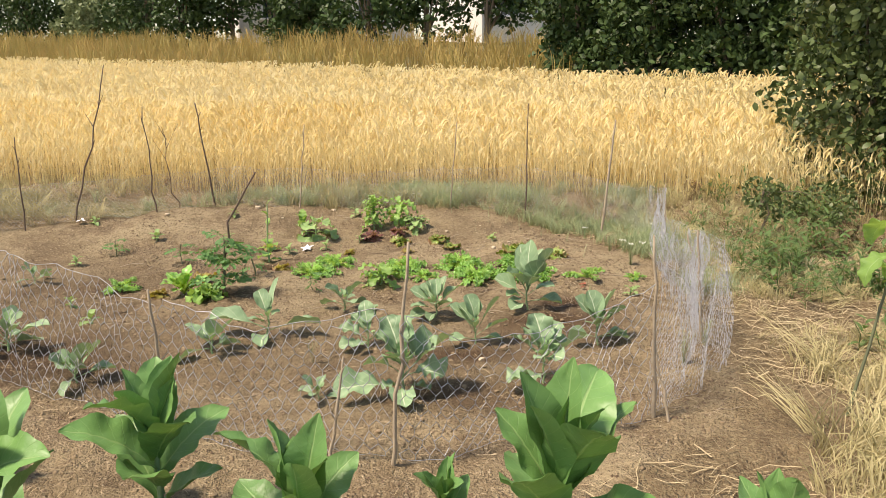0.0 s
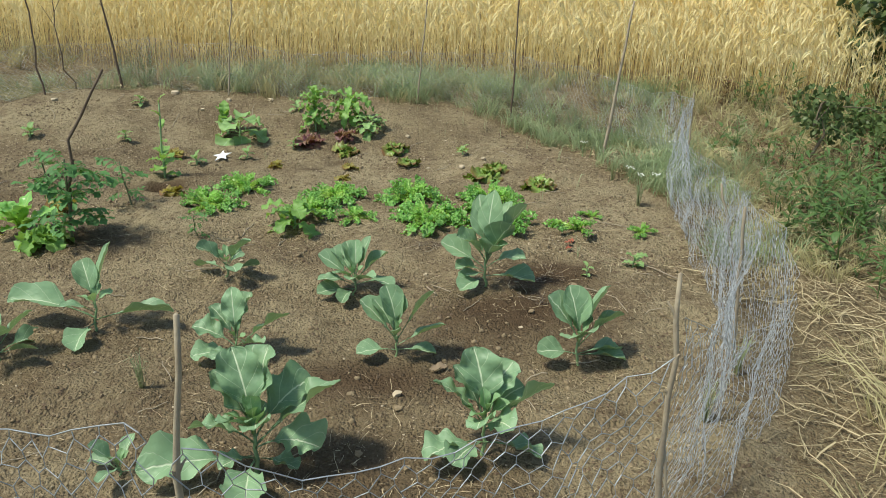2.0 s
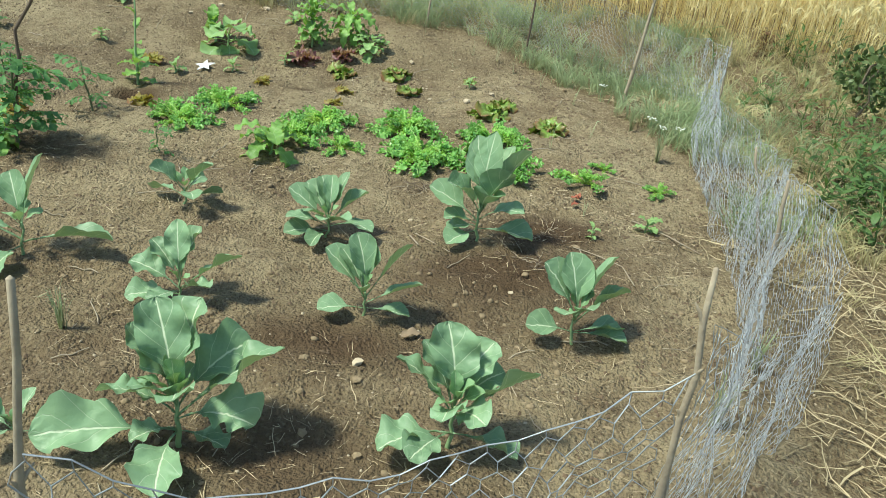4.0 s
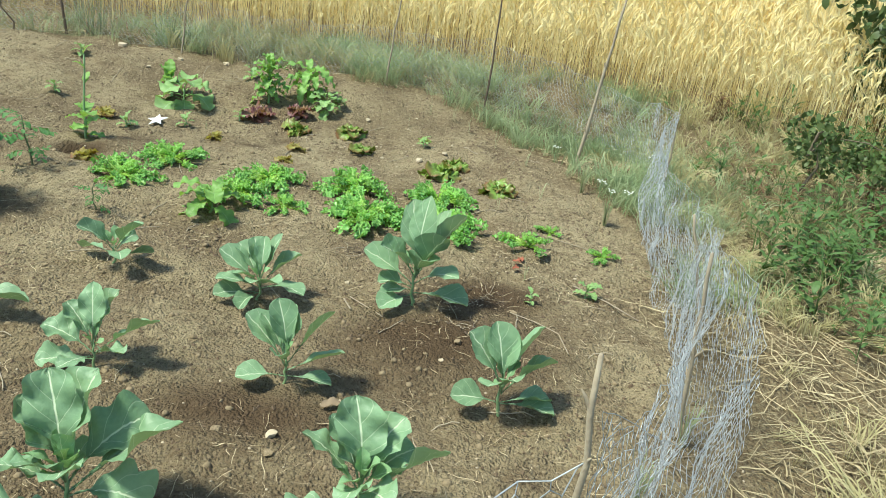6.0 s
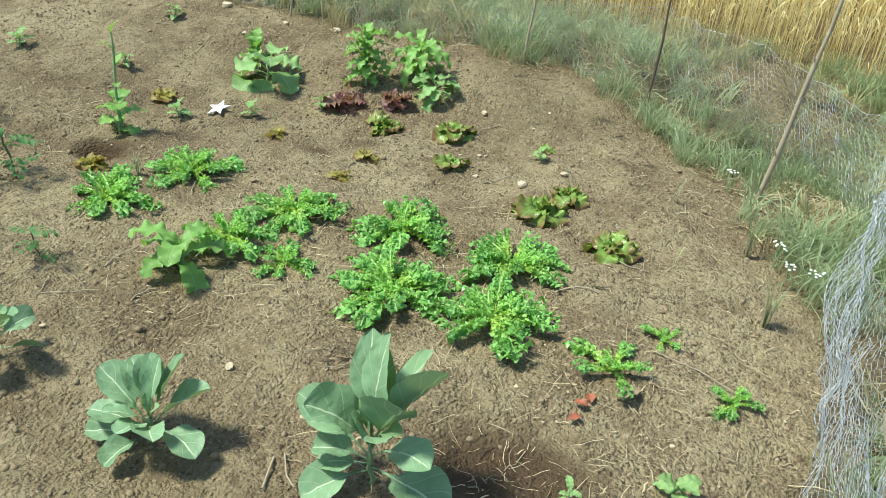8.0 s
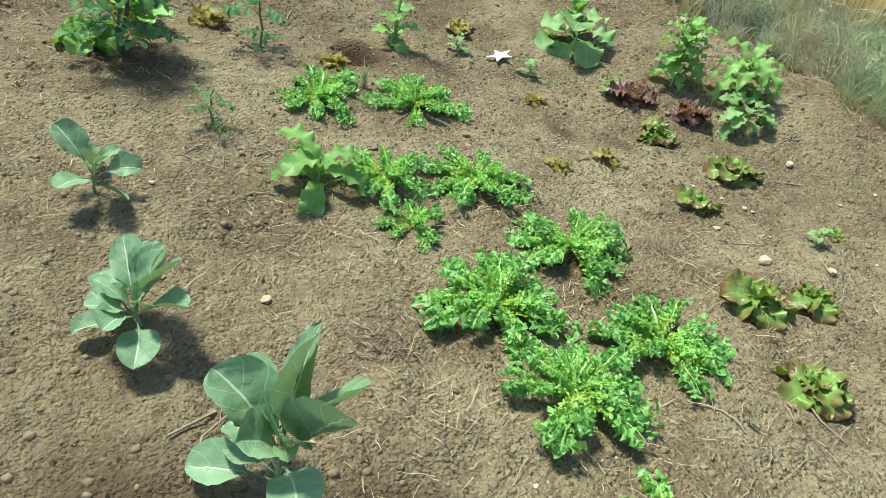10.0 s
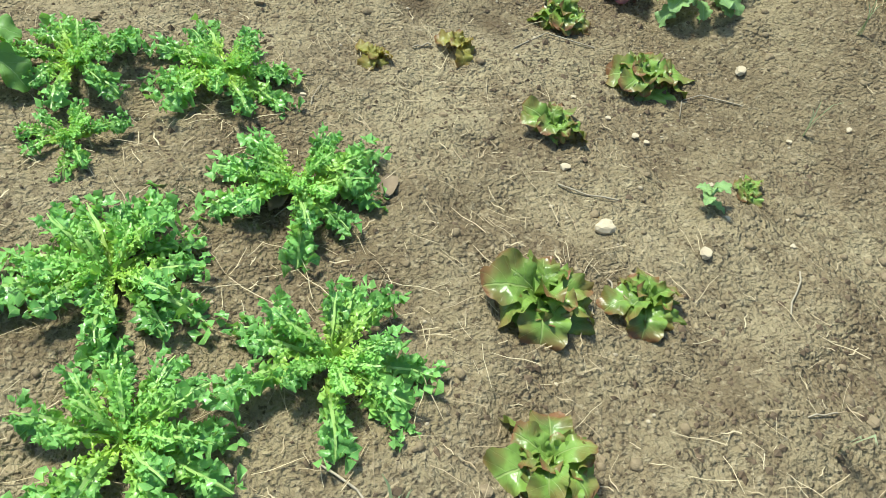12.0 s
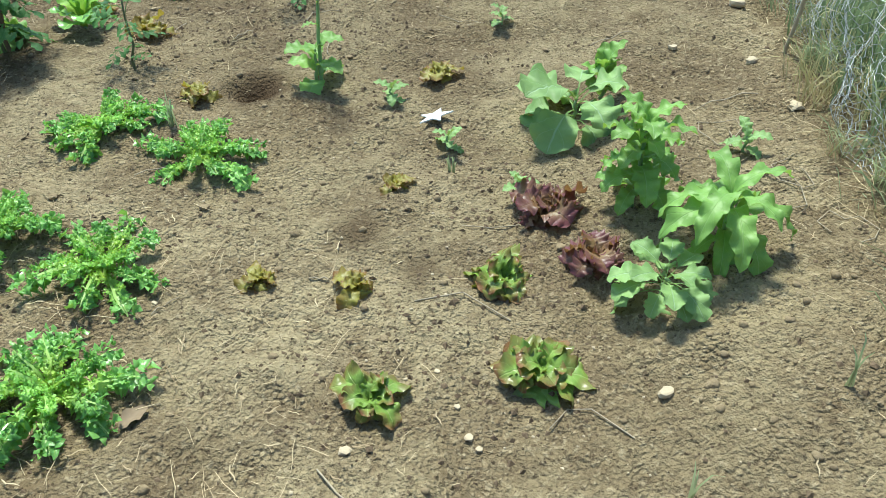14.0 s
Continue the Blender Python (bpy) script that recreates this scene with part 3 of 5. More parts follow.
edge = [tuft_piece(60 + i, 14, 0.27, 0.20, 0.0026 + 0.0005 * i, 0.8) for i in range(5)]


def rim(x, y):
    g = inside_garden(x, y)
    d = y - near_edge(x)
    return (g < 0.5) & (d < 0.45) & (y > 5.2) & (x < 2.9 + 0.1 * (y - 7)) & (x > -6.5)


def rim_density(x, y):
    back = np.interp(x, [-4.6, -3.4, -2.6, -1.6, 0.0, 0.5, .82, 1.05, 1.25, 1.5, 1.62], [6.4, 7.35, 7.85, 8.02, 7.95, 7.75, 7.6, 7.3, 6.9, 6.2, 5.3])
    off = np.where(x < 1.5, (y - back) / 1.1, (x - 1.55) * 1.6 + np.clip(y - 8.4, 0, 3))
    close = np.exp(-(np.clip(off - 0.35, 0, 9) / 0.45) ** 2)
    patch = np.clip(0.30 + 1.9 * lattice_noise(x * 2.6, y * 2.6, 12) + .5 * lattice_noise(x * 7, y * 7, 14), 0.14, 1)
    lush = 0.07 + 0.93 * soft_step(-2.3, -0.8, x)
    bare = 1 - 0.35 * soft_step(1.55, 1.8, x) * (1 - soft_step(6.8, 7.6, y))
    return np.clip(rim(x, y) * (0.10 + 0.9 * close) * patch * lush * bare, 0, 1)


P4, r4 = spread_points(42000, -6.5, 3.4, 5.2, 12.5, rim_density, 104)
stuff("grass_border", edge, P4, r4, 0.22, 0.68, M_GRASS, "wispy blue-green grass along the garden rim", "grass", 0.45)
P5, r5 = spread_points(12000, -7, 4, 6.2, 12.8, lambda x, y: rim(x, y) * np.clip(0.2 + 0.7 * lattice_noise(x * 1.1 + 5, y * 1.1, 13), 0, 1) * (1 - .3 * soft_step(-.8, .4, x)) * .9, 105)
stuff("dry_grass", edge, P5, r5, 0.25, 0.8, M_HAY, "half-dry yellowish grass between bed and wheat", "grass", 0.5)


# loose straw: thin bent stems lying about
def straw_piece(seed, L, w):
    r = np.random.default_rng(seed)
    n = 4
    x = np.linspace(-L / 2, L / 2, n)
    y = np.cumsum(r.normal(0, L * .06, n))
    z = np.abs(r.normal(0, L * .05, n)) + 0.011
    s = leaf_strip(np.stack([x, y, z], 1), [w, w, w, w * .6], 0.6)
    return s


straws = [straw_piece(i, L, w) for i, (L, w) in enumerate([(.05, .0011), (.08, .0011), (.12, .0013), (.15, .0014), (.19, .0014), (.10, .0022)])]


def straw_density(x, y):
    g = inside_garden(x, y)
    right = np.interp(y, [-2, 2.2, 3.2, 4.2, 5.4, 6.2, 6.9, 7.5], [.6, .9, 1.25, 1.55, 1.6, 1.6, 1.6, 1.7])
    off = np.clip(1 - np.abs(x - right - 0.7) / 1.6, 0, 1) * (y < 7.5)
    patch = np.clip(0.5 + lattice_noise(x * 1.3, y * 1.3, 15), 0, 1)
    return np.clip((1 - g) * (0.15 + off) * patch, 0, 1)


P6, r6 = spread_points(90000, -2, 4.2, 1.8, 8.6, straw_density, 106)
stuff("straw_litter", straws, P6, r6, 0.6, 1.35, M_STRAW, "yellow straw litter scattered over the path", "straw", 0.05)
P7, r7 = spread_points(56000, -4.6, 1.8, 1.6, 9.2, lambda x, y: inside_garden(x, y) * np.clip(0.24 + 0.5 * lattice_noise(x * 1.1, y * 1.1, 16) + 0.35 * np.exp(-((y - 3.0) / .7) ** 2) * (x < .6), 0, 1), 107)
thin = [straw_piece(30 + i, L, w) for i, (L, w) in enumerate([(.04, .0010), (.06, .0010), (.09, .0010), (.13, .0011), (.05, .0018), (.03, .0011)])]
stuff("straw_bits", thin, P7, r7, 0.28, 0.85, M_DARKSTRAW, "thin weathered straw bits on the bed", "straw", 0.05)


# crumbs of earth
def crumb_piece(seed):
    r = np.random.default_rng(seed)
    V, F = ico(1)
    V = V * (1 + r.normal(0, 0.16, (len(V), 1))) * [1, r.uniform(.7, 1), r.uniform(.5, .8)]
    return V, F, np.zeros((len(V), 2))


def ico(n):
    bm = bmesh.new()
    bmesh.ops.create_icosphere(bm, subdivisions=n, radius=1.0)
    V = np.array([v.co[:] for v in bm.verts])
    F = np.array([[v.index for v in f.verts] for f in bm.faces])
    bm.free()
    return V, F


crumbs = [crumb_piece(i) for i in range(5)]
P8, r8 = spread_points(20000, -4.6, 1.8, 1.4, 9.1, lambda x, y: inside_garden(x, y) * np.clip(0.45 + 0.7 * lattice_noise(x * 1.7, y * 1.7, 17), 0, 1), 108)
r8s = np.random.default_rng(5)
made, grp = [], np.arange(len(P8)) % 5
for g in range(5):
    Q = P8[grp == g]
    made.append(scatter(crumbs[g], Q, r8s.uniform(0, 6.28, len(Q)), 0.0028 + 0.013 * r8s.uniform(0, 1, len(Q)) ** 5))
V, F, U = join(made)
tagged(put("earth_crumbs", build_mesh("earth_crumbs", V, F, U), M_CLOD), "small brown crumbs of earth on the bed", "earth", kind="stuff")


# finer, darker crumbs in drifts
def chip_piece(seed):
    r = np.random.default_rng(seed)
    V = np.array([(1, 0, 0), (0, 1, 0), (-1, 0, 0), (0, -1, 0), (0, 0, .75), (0, 0, -.5)]) * (1 + r.normal(0, .22, (6, 1)))
    F = np.array([(0, 1, 4), (1, 2, 4), (2, 3, 4), (3, 0, 4), (1, 0, 5), (2, 1, 5), (3, 2, 5), (0, 3, 5)])
    return V, F, np.zeros((6, 2))


chips = [chip_piece(i) for i in range(5)]
P15, r15 = spread_points(90000, -3.6, 1.8, 2.2, 8.4, lambda x, y: inside_garden(x, y) * np.clip(0.25 + 0.6 * lattice_noise(x * 2.3, y * 2.3, 33) + 0.5 * lattice_noise(x * 7, y * 7, 34), 0.03, 1), 116)
V, F, U = join([scatter(chips[g], P15[g::5], r15.uniform(0, 6.28, len(P15[g::5])), 0.0025 + 0.0085 * r15.uniform(0, 1, len(P15[g::5])) ** 4) for g in range(5)])
tagged(put("dark_crumbs", build_mesh("dark_crumbs", V, F, U, False), M_DARKCLOD), "fine dark crumbs of earth on the bed", "earth", kind="stuff")


# small pale pebbles
P12, r12 = spread_points(2600, -3.4, 1.8, 2.4, 8.0, lambda x, y: inside_garden(x, y) * np.clip(0.4 + 0.6 * lattice_noise(x * 1.3, y * 1.3, 27), 0, 1), 113)
V, F, U = join([scatter(crumbs[g], P12[g::5], r12.uniform(0, 6.28, len(P12[g::5])), 0.0025 + 0.0045 * r12.uniform(0, 1, len(P12[g::5])) ** 2) for g in range(5)])
tagged(put("fine_gravel", build_mesh("fine_gravel", V, F, U), M_STONE), "tiny pale pebbles scattered over the bed", "gravel", kind="stuff")


# weeds and shrubs beside the path
def leafy_sprig(seed, n, h, L, W):
    r = np.random.default_rng(seed)
    parts = [tube([(0, 0, -.01), (r.normal(0, .02), r.normal(0, .02), h * .5), (r.normal(0, .05), r.normal(0, .05), h)], [.003, .0025, .001], 4)]
    for k in range(n):
        z = h * (k + .6) / n
        lf = leaf(L * r.uniform(.6, 1.1), W * r.uniform(.7, 1.1), "lance", r.uniform(10, 60), r.uniform(-40, 10), 4, 2, .2, seed=seed * 50 + k)
        parts.append(moved(lf, pose(0, 0, z, 0, 0, k * 137 + r.uniform(-20, 20))))
    return join(parts)


sprigs = [leafy_sprig(i, 9, .28, .11, .02) for i in range(4)] + [leafy_sprig(9 + i, 7, .18, .09, .03) for i in range(3)]


def weed_density(x, y):
    right = np.interp(y, [2, 4.2, 5.4, 6.5, 7.5, 8.6], [2.7, 2.15, 2.0, 2.0, 2.1, 2.2])
    return np.clip((x - right) / 0.5, 0, 1) * np.clip(0.25 + 1.3 * lattice_noise(x * 1.7 + 3, y * 1.7, 19), 0.03, 1) * (y < near_edge(x) + 0.4)


P9, r9 = spread_points(4600, 1.8, 6.0, 3.2, 9.0, weed_density, 109)
stuff("weeds", sprigs, P9, r9, 0.45, 1.25, M_WEED, "dense green weeds beside the trodden path", "weeds", 0.3)
P10, r10 = spread_points(4600, 1.7, 6.0, 2.6, 9.2, lambda x, y: np.clip(weed_density(x + .5, y) + 0.1, 0, 1) * (x > 1.75), 110)
stuff("dry_grass", edge, P10, r10, 0.2, 0.62, M_HAY, "matted half-dry grass among the weeds", "grass", 0.9)


def dry_stem(seed, L):
    q = np.random.default_rng(seed)
    x = np.linspace(-L / 2, L / 2, 5)
    s = leaf_strip(np.stack([x, np.cumsum(q.normal(0, L * .04, 5)), 0.02 + np.abs(np.cumsum(q.normal(0, L * .10, 5)))], 1), [.0022, .0022, .002, .0017, .001], 0.6)
    return s


stems = [dry_stem(i, L) for i, L in enumerate((.25, .35, .45, .3, .55))]
P13, r13 = spread_points(6000, 1.7, 4.2, 2.4, 8.2, lambda x, y: np.clip(0.25 + 0.6 * lattice_noise(x * 1.2, y * 1.2, 29), 0, 1) * (x > 1.75), 114)
P16, r16 = spread_points(420, 1.25, 2.6, 2.3, 3.9, lambda x, y: np.clip(0.5 + 0.9 * lattice_noise(x * 2.4, y * 2.4, 35), 0, 1) * (x > 1.35 + .35 * (y - 2.6)), 117)
stuff("dry_grass", edge, P16, r16, 0.4, 0.85, M_HAY, "bleached dry grass clumps beside the path", "grass", 0.7)
stuff("dry_stems", stems, P13, r13, 0.3, 0.75, M_STRAW, "pale dry broken stems among the weeds", "stems", 0.3)
P14, r14 = spread_points(16000, -4.5, 2.6, 6.0, 10.5, lambda x, y: rim(x, y) * np.clip(0.5 + 0.7 * lattice_noise(x * 1.5, y * 1.5, 31), 0, 1), 115)
stuff("dry_stems", stems, P14, r14, 0.2, 0.5, M_STRAW, "pale fallen straw among the rim grass", "stems", 0.35)
P11, r11 = spread_points(200, 2.3, 4.2, 6.2, 8.6, lambda x, y: np.clip(0.1 + 0.9 * lattice_noise(x * 1.9, y * 1.9, 23), 0, 1), 111)
stuff("dock_weeds", sprigs[4:], P11, r11, 0.5, 1.1, M_REDWEED, "rusty brown withered dock among the weeds", "weeds", 0.3)


# ---------------------------------------------------------------- bushes and trees
def leaf_quad():
    return leaf(1.0, 0.60, "oval", 14, -30, 3, 1, 0.0, seed=1)


def crown_mesh(name, centres, radii, n, size, seed, hollow=0.55):
    """A crown of many single leaves round several uneven lobes."""
    r = np.random.default_rng(seed)
    centres, radii = np.asarray(centres), np.asarray(radii)
    w = radii ** 2 / (radii ** 2).sum()
    pick = r.choice(len(centres), n, p=w)
    d = r.normal(0, 1, (n, 3))
    d /= np.linalg.norm(d, axis=1)[:, None]
    rad = radii[pick] * (hollow + (1 - hollow) * r.uniform(0, 1, n) ** 0.5) * (1 + 0.22 * np.sin(d[:, 0] * 5 + pick) * np.cos(d[:, 2] * 6 + pick * 2))
    P = centres[pick] + d * rad[:, None] * [1, 1, 0.85]
    P = P[P[:, 2] > land(P[:, 0], P[:, 1]) + 0.05]
    n = len(P)
    V, F, U = tumble(leaf_quad(), P, size * r.uniform(.6, 1.25, n), r)
    return build_mesh(name, V, F, U)


def woody(name, base, tips, r0, mat, parent):
    parts = []
    for k, t in enumerate(tips):
        b, t = np.array(base), np.array(t)
        mid = b * .5 + t * .5 + np.array([random.uniform(-.1, .1), random.uniform(-.1, .1), .12])
        parts.append(tube([b, b * .75 + mid * .25 + [0, 0, .1], mid, t], [r0, r0 * .8, r0 * .5, r0 * .15], 6))
    V, F, U = join(parts)
    return put(name, build_mesh(name, V, F, U), mat, parent)


def tree(name, x, y, lobes, n, size, mat, label, category, seed, trunk_r=0.1, trunk_mat=None):
    th = new(name)
    z0 = float(land(x, y, False))
    th.location = (x, y, z0)
    tagged(th, label, category)
    C = [(x + a, y + b, z0 + c) for a, b, c, _ in lobes]
    R = [l[3] for l in lobes]
    loc = [(a, b, c) for a, b, c, _ in lobes]
    woody("trunk", (0, 0, -0.1), [(0.05, 0, max(c for _, _, c in loc) * 0.8)], trunk_r, trunk_mat or M_BARK, th)
    for tip_at in loc:
        woody("limb", (0, 0, 0.3), [tip_at], trunk_r * 0.5, trunk_mat or M_BARK, th)
    me_ = crown_mesh("crown", C, R, n, size, seed)
    put("crown", me_, mat, th, Matrix.Translation((-x, -y, -z0)))
    return th


tree("bush", 4.75, 8.9, [(-.5, -.2, 1.0, .75), (0, 0, 1.7, 1.0), (.6, -.6, 1.2, 1.0), (-.2, .2, 2.6, .9), (.7, .2, 2.4, 1.0), (.3, -.9, 2.1, .9), (-.55, 0, .5, .5), (.2, -.9, .6, .7), (-.3, -.5, 2.3, .7), (-.35, -.7, .35, .55), (.1, -1.2, .4, .6)],
     19000, 0.095, M_BUSH, "large olive-green leafy bush at the field corner", "bush", 201, 0.06)
tree("bush", 2.75, 6.95, [(0, 0, .42, .18), (.25, .2, .3, .2), (.55, -.1, .35, .24)], 900, 0.045, M_BUSH, "low dark green bush beside the path", "bush", 202, 0.015)

rt = random.Random(11)
# dark hedge at the right-hand field end
for k in range(7):
    x = 3.6 + k * 1.7
    y = far_edge(x) + 2.2 + rt.uniform(0, 1.0)
    lob = [(rt.uniform(-.9, .9), rt.uniform(-.8, .8), .9 + j * .72, rt.uniform(.9, 1.4)) for j in range(6)] + [(rt.uniform(-1, 1), -.6, .6, 1.0)]
    tree("hedge_tree", x, y, lob, 5600, 0.18, M_TREE, "dark dense hedge tree beyond the wheat", "tree", 210 + k, 0.12)
# a second row closes the gaps behind it
for k in range(6):
    x = 4.4 + k * 2.0
    lob = [(rt.uniform(-.9, .9), rt.uniform(-.6, .6), .8 + j * .8, rt.uniform(1.1, 1.6)) for j in range(6)]
    tree("hedge_tree", x, far_edge(x) + 5.2 + rt.uniform(0, .8), lob, 4200, 0.22, M_TREE, "dark dense hedge tree beyond the wheat", "tree", 230 + k, 0.12)
# the tree line behind the tall grass
for k in range(13):
    x = -31 + k * 2.75
    y = far_edge(x) + 15 + rt.uniform(-1, 2.5)
    lob = [(rt.uniform(-1.6, 1.6), rt.uniform(-1, 1), .8 + j * 0.95, rt.uniform(1.2, 2.0)) for j in range(6)]
    pale = k in (3, 4)
    if k == 9:
        lob = [(a, b, c * .45, q * .7) for a, b, c, q in lob]
    if k == 12:
        lob = [(a, b, c + 0.9, q * .8) for a, b, c, q in lob]
    tree("pale_bush" if pale else "garden_tree", x, y, [(a, b, c * (.55 if pale else 1), q * (.8 if pale else 1)) for a, b, c, q in lob], 3800, 0.28, M_PALETREE if pale else M_TREE,
         "pale grey-green bush behind the tall grass" if pale else "dark leafy tree behind the tall grass", "bush" if pale else "tree", 240 + k, 0.14)


# ---------------------------------------------------------------- white houses behind the trees
def box(w, d, h, bevel=0.0):
    bm = bmesh.new()
    bmesh.ops.create_cube(bm, size=1.0)
    bmesh.ops.scale(bm, vec=(w, d, h), verts=bm.verts)
    if bevel:
        bmesh.ops.bevel(bm, geom=bm.edges[:], offset=bevel, segments=1, affect="EDGES")
    me_ = bpy.data.meshes.new("box")
    bm.to_mesh(me_)
    bm.free()
    return me_


def house(x, y, turn, w, d, h, windows, label):
    th = new("house")
    th.matrix_basis = pose(x, y, float(land(x, y, False)) - 0.2, 0, 0, turn)
    tagged(th, label, "house")
    # front wall in strips round the window openings
    xs_ = sorted({-w / 2, w / 2} | {a - b / 2 for a, _, b, _ in windows} | {a + b / 2 for a, _, b, _ in windows})

    def block(x0, x1, y0, y1, z0, z1):
        if x1 - x0 < 1e-4 or z1 - z0 < 1e-4:
            return
        put("wall", box(x1 - x0, y1 - y0, z1 - z0), M_RENDERWALL, th, pose((x0 + x1) / 2, (y0 + y1) / 2, (z0 + z1) / 2))

    for x0, x1 in zip(xs_[:-1], xs_[1:]):
        mid = (x0 + x1) / 2
        hole = [q for q in windows if abs(q[0] - mid) < q[2] / 2]
        if hole:
            _, zc, _, hh = hole[0]
            block(x0, x1, 0, .3, 0, zc - hh / 2)
            block(x0, x1, 0, .3, zc + hh / 2, h)
        else:
            block(x0, x1, 0, .3, 0, h)
    block(-w / 2, -w / 2 + .3, .3, d, 0, h)
    block(w / 2 - .3, w / 2, .3, d, 0, h)
    block(-w / 2, w / 2, d, d + .3, 0, h)
    # gabled roof with eaves
    e, rz = .4, d * .32
    V = np.array([(-w / 2 - e, -e, h - .1), (w / 2 + e, -e, h - .1), (w / 2 + e, d / 2, h + rz), (-w / 2 - e, d / 2, h + rz), (-w / 2 - e, d + e + .3, h - .1), (w / 2 + e, d + e + .3, h - .1)])
    V = np.concatenate([V, V + [0, 0, .18]])
    F = np.array([(0, 1, 2, 3), (3, 2, 5, 4), (6, 9, 8, 7), (9, 10, 11, 8), (0, 6, 7, 1), (4, 5, 11, 10), (0, 3, 9, 6), (3, 4, 10, 9), (1, 7, 8, 2), (2, 8, 11, 5)])
    put("roof", build_mesh("roof", V, F, None, False), M_ROOF, th)
    for a, zc, ww, hh in windows:
        win = put("window", box(ww, .02, hh), M_GLASS, th, pose(a, .16, zc))
        for sx in (-1, 0, 1):
            put("frame", box(.09 if sx else .06, .08, hh, .01), M_FRAMEWHITE, win, pose(sx * (ww / 2 - .045), -.02, 0))
        for sz in (-1, 1):
            put("frame", box(ww - .2, .075, .09, .01), M_FRAMEWHITE, win, pose(0, -.02, sz * (hh / 2 - .045)))
        put("sill", box(ww + .2, .22, .06, .01), M_FRAMEWHITE, win, pose(0, -.22, -hh / 2 - .03))
    return th


house(-7.0, 52.0, 20, 11, 7, 4.6, [(-3.4, 2.3, 1.4, 1.6), (-.6, 2.3, 1.6, 1.6), (2.6, 2.3, 1.6, 1.6)], "white rendered house with white-framed windows behind trees")
house(5.2, 44.0, 24, 7, 6, 4.6, [(-2.0, 2.2, .9, 1.5), (-.2, 2.2, .9, 1.5), (1.8, 2.2, .9, 1.5)], "white house with small dark windows behind trees")


# ---------------------------------------------------------------- plants of the bed
def thing(name, x, y, turn, label, category, group="", dz=0.0):
    th = new(name)
    th.matrix_basis = Matrix.Translation(at(x, y, dz)) @ pose(0, 0, 0, 0, 0, turn)
    return tagged(th, label, category, group)


SHARED = {}


def shared_leaf(key, count, make):
    """A few leaf meshes of one kind, made once and shared."""
    if key not in SHARED:
        SHARED[key] = [build_mesh(key, *make(i)) for i in range(count)]
    return SHARED[key]


def stem_mesh(h, r0, lean=(0, 0), seed=0):
    q = np.random.default_rng(seed)
    pts = [(lean[0] * t * h + q.normal(0, .004), lean[1] * t * h + q.normal(0, .004), -0.02 + t * (h + .02)) for t in np.linspace(0, 1, 6)]
    return build_mesh("stem", *tube(pts, np.linspace(r0, r0 * .55, 6), 8))


leaf_rolls = random.Random(77)


def set_leaf(name, mesh, mat, th, z, turn, tilt=0.0, size=1.0, dx=0.0, label="", roll=18.0):
    m = pose(0, 0, z, 0, 0, turn) @ pose(dx, 0, 0, 0, -tilt, 0) @ pose(0, 0, 0, leaf_rolls.uniform(-roll, roll), 0, 0) @ Matrix.Diagonal((size, size, size, 1))
    return put(name, mesh, mat, th, m, label)


def spoon_leaves():
    """Six brassica leaves: a thin pale stalk and a broad round blade, from nearly flat to rolled back at the tip."""
    return shared_leaf("brassica_leaf", 6, lambda i: leaf(0.30, 0.150 + 0.010 * (i % 3), "spoon", 14, -2 - 13 * i, 26, 12, 0.30 + 0.12 * (i % 3), 0.007 + 0.003 * (i % 3), 1.3 + i * .4, 0.02, 300 + i, 24 * (i - 2.5), 0.12 * (i % 3 - 1)))


def crinkled_leaves():
    return shared_leaf("brassica_crinkled_leaf", 6, lambda i: leaf(0.30, 0.150 + 0.010 * (i % 3), "spoon", 14, -2 - 14 * i, 28, 14, 0.25 + 0.12 * (i % 3), 0.017 + 0.004 * (i % 3), 2.4 + i * .4, 0.04, 315 + i, 24 * (i - 2.5), 0.12 * (i % 3 - 1)))


def young_leaves():
    return shared_leaf("brassica_young_leaf", 4, lambda i: leaf(0.2, 0.075, "spoon", 6, -4 - 14 * i, 14, 6, 0.40, 0.010, 2.0, 0.05, 330 + i, 10 * i))


def brassica_leaf(th, z, az, rise, length, width, bend, q, crinkled=False):
    """One leaf: the way it points, how steeply it rises, its length and breadth in metres, how far it rolls back (0 to 5)."""
    sx, sy = length / 0.30, width / (0.150 + 0.010 * (bend % 3))
    m = pose(0, 0, z, 0, 0, az) @ pose(0, 0, 0, 0, -rise, 0) @ pose(0, 0, 0, q.uniform(-14, 14), 0, 0) @ Matrix.Diagonal((sx, sy, (sx + sy) / 2, 1))
    return put("leaf", (crinkled_leaves() if crinkled else spoon_leaves())[bend], M_SPROUT, th, m)


def heart(th, h, size, n, q):
    for k in range(n):
        a, t_ = k * 360 / n + q.uniform(-30, 30), q.uniform(40, 86)
        m = pose(0, 0, h * q.uniform(.85, 1.0), 0, 0, a) @ pose(0, 0, 0, 0, -t_, 0) @ Matrix.Diagonal((size, size, size, 1)) @ Matrix.Scale(q.uniform(.55, .85), 4)
        put("heart_leaf", young_leaves()[q.randrange(4)], M_SPROUT_YOUNG, th, m, "pale young leaf")


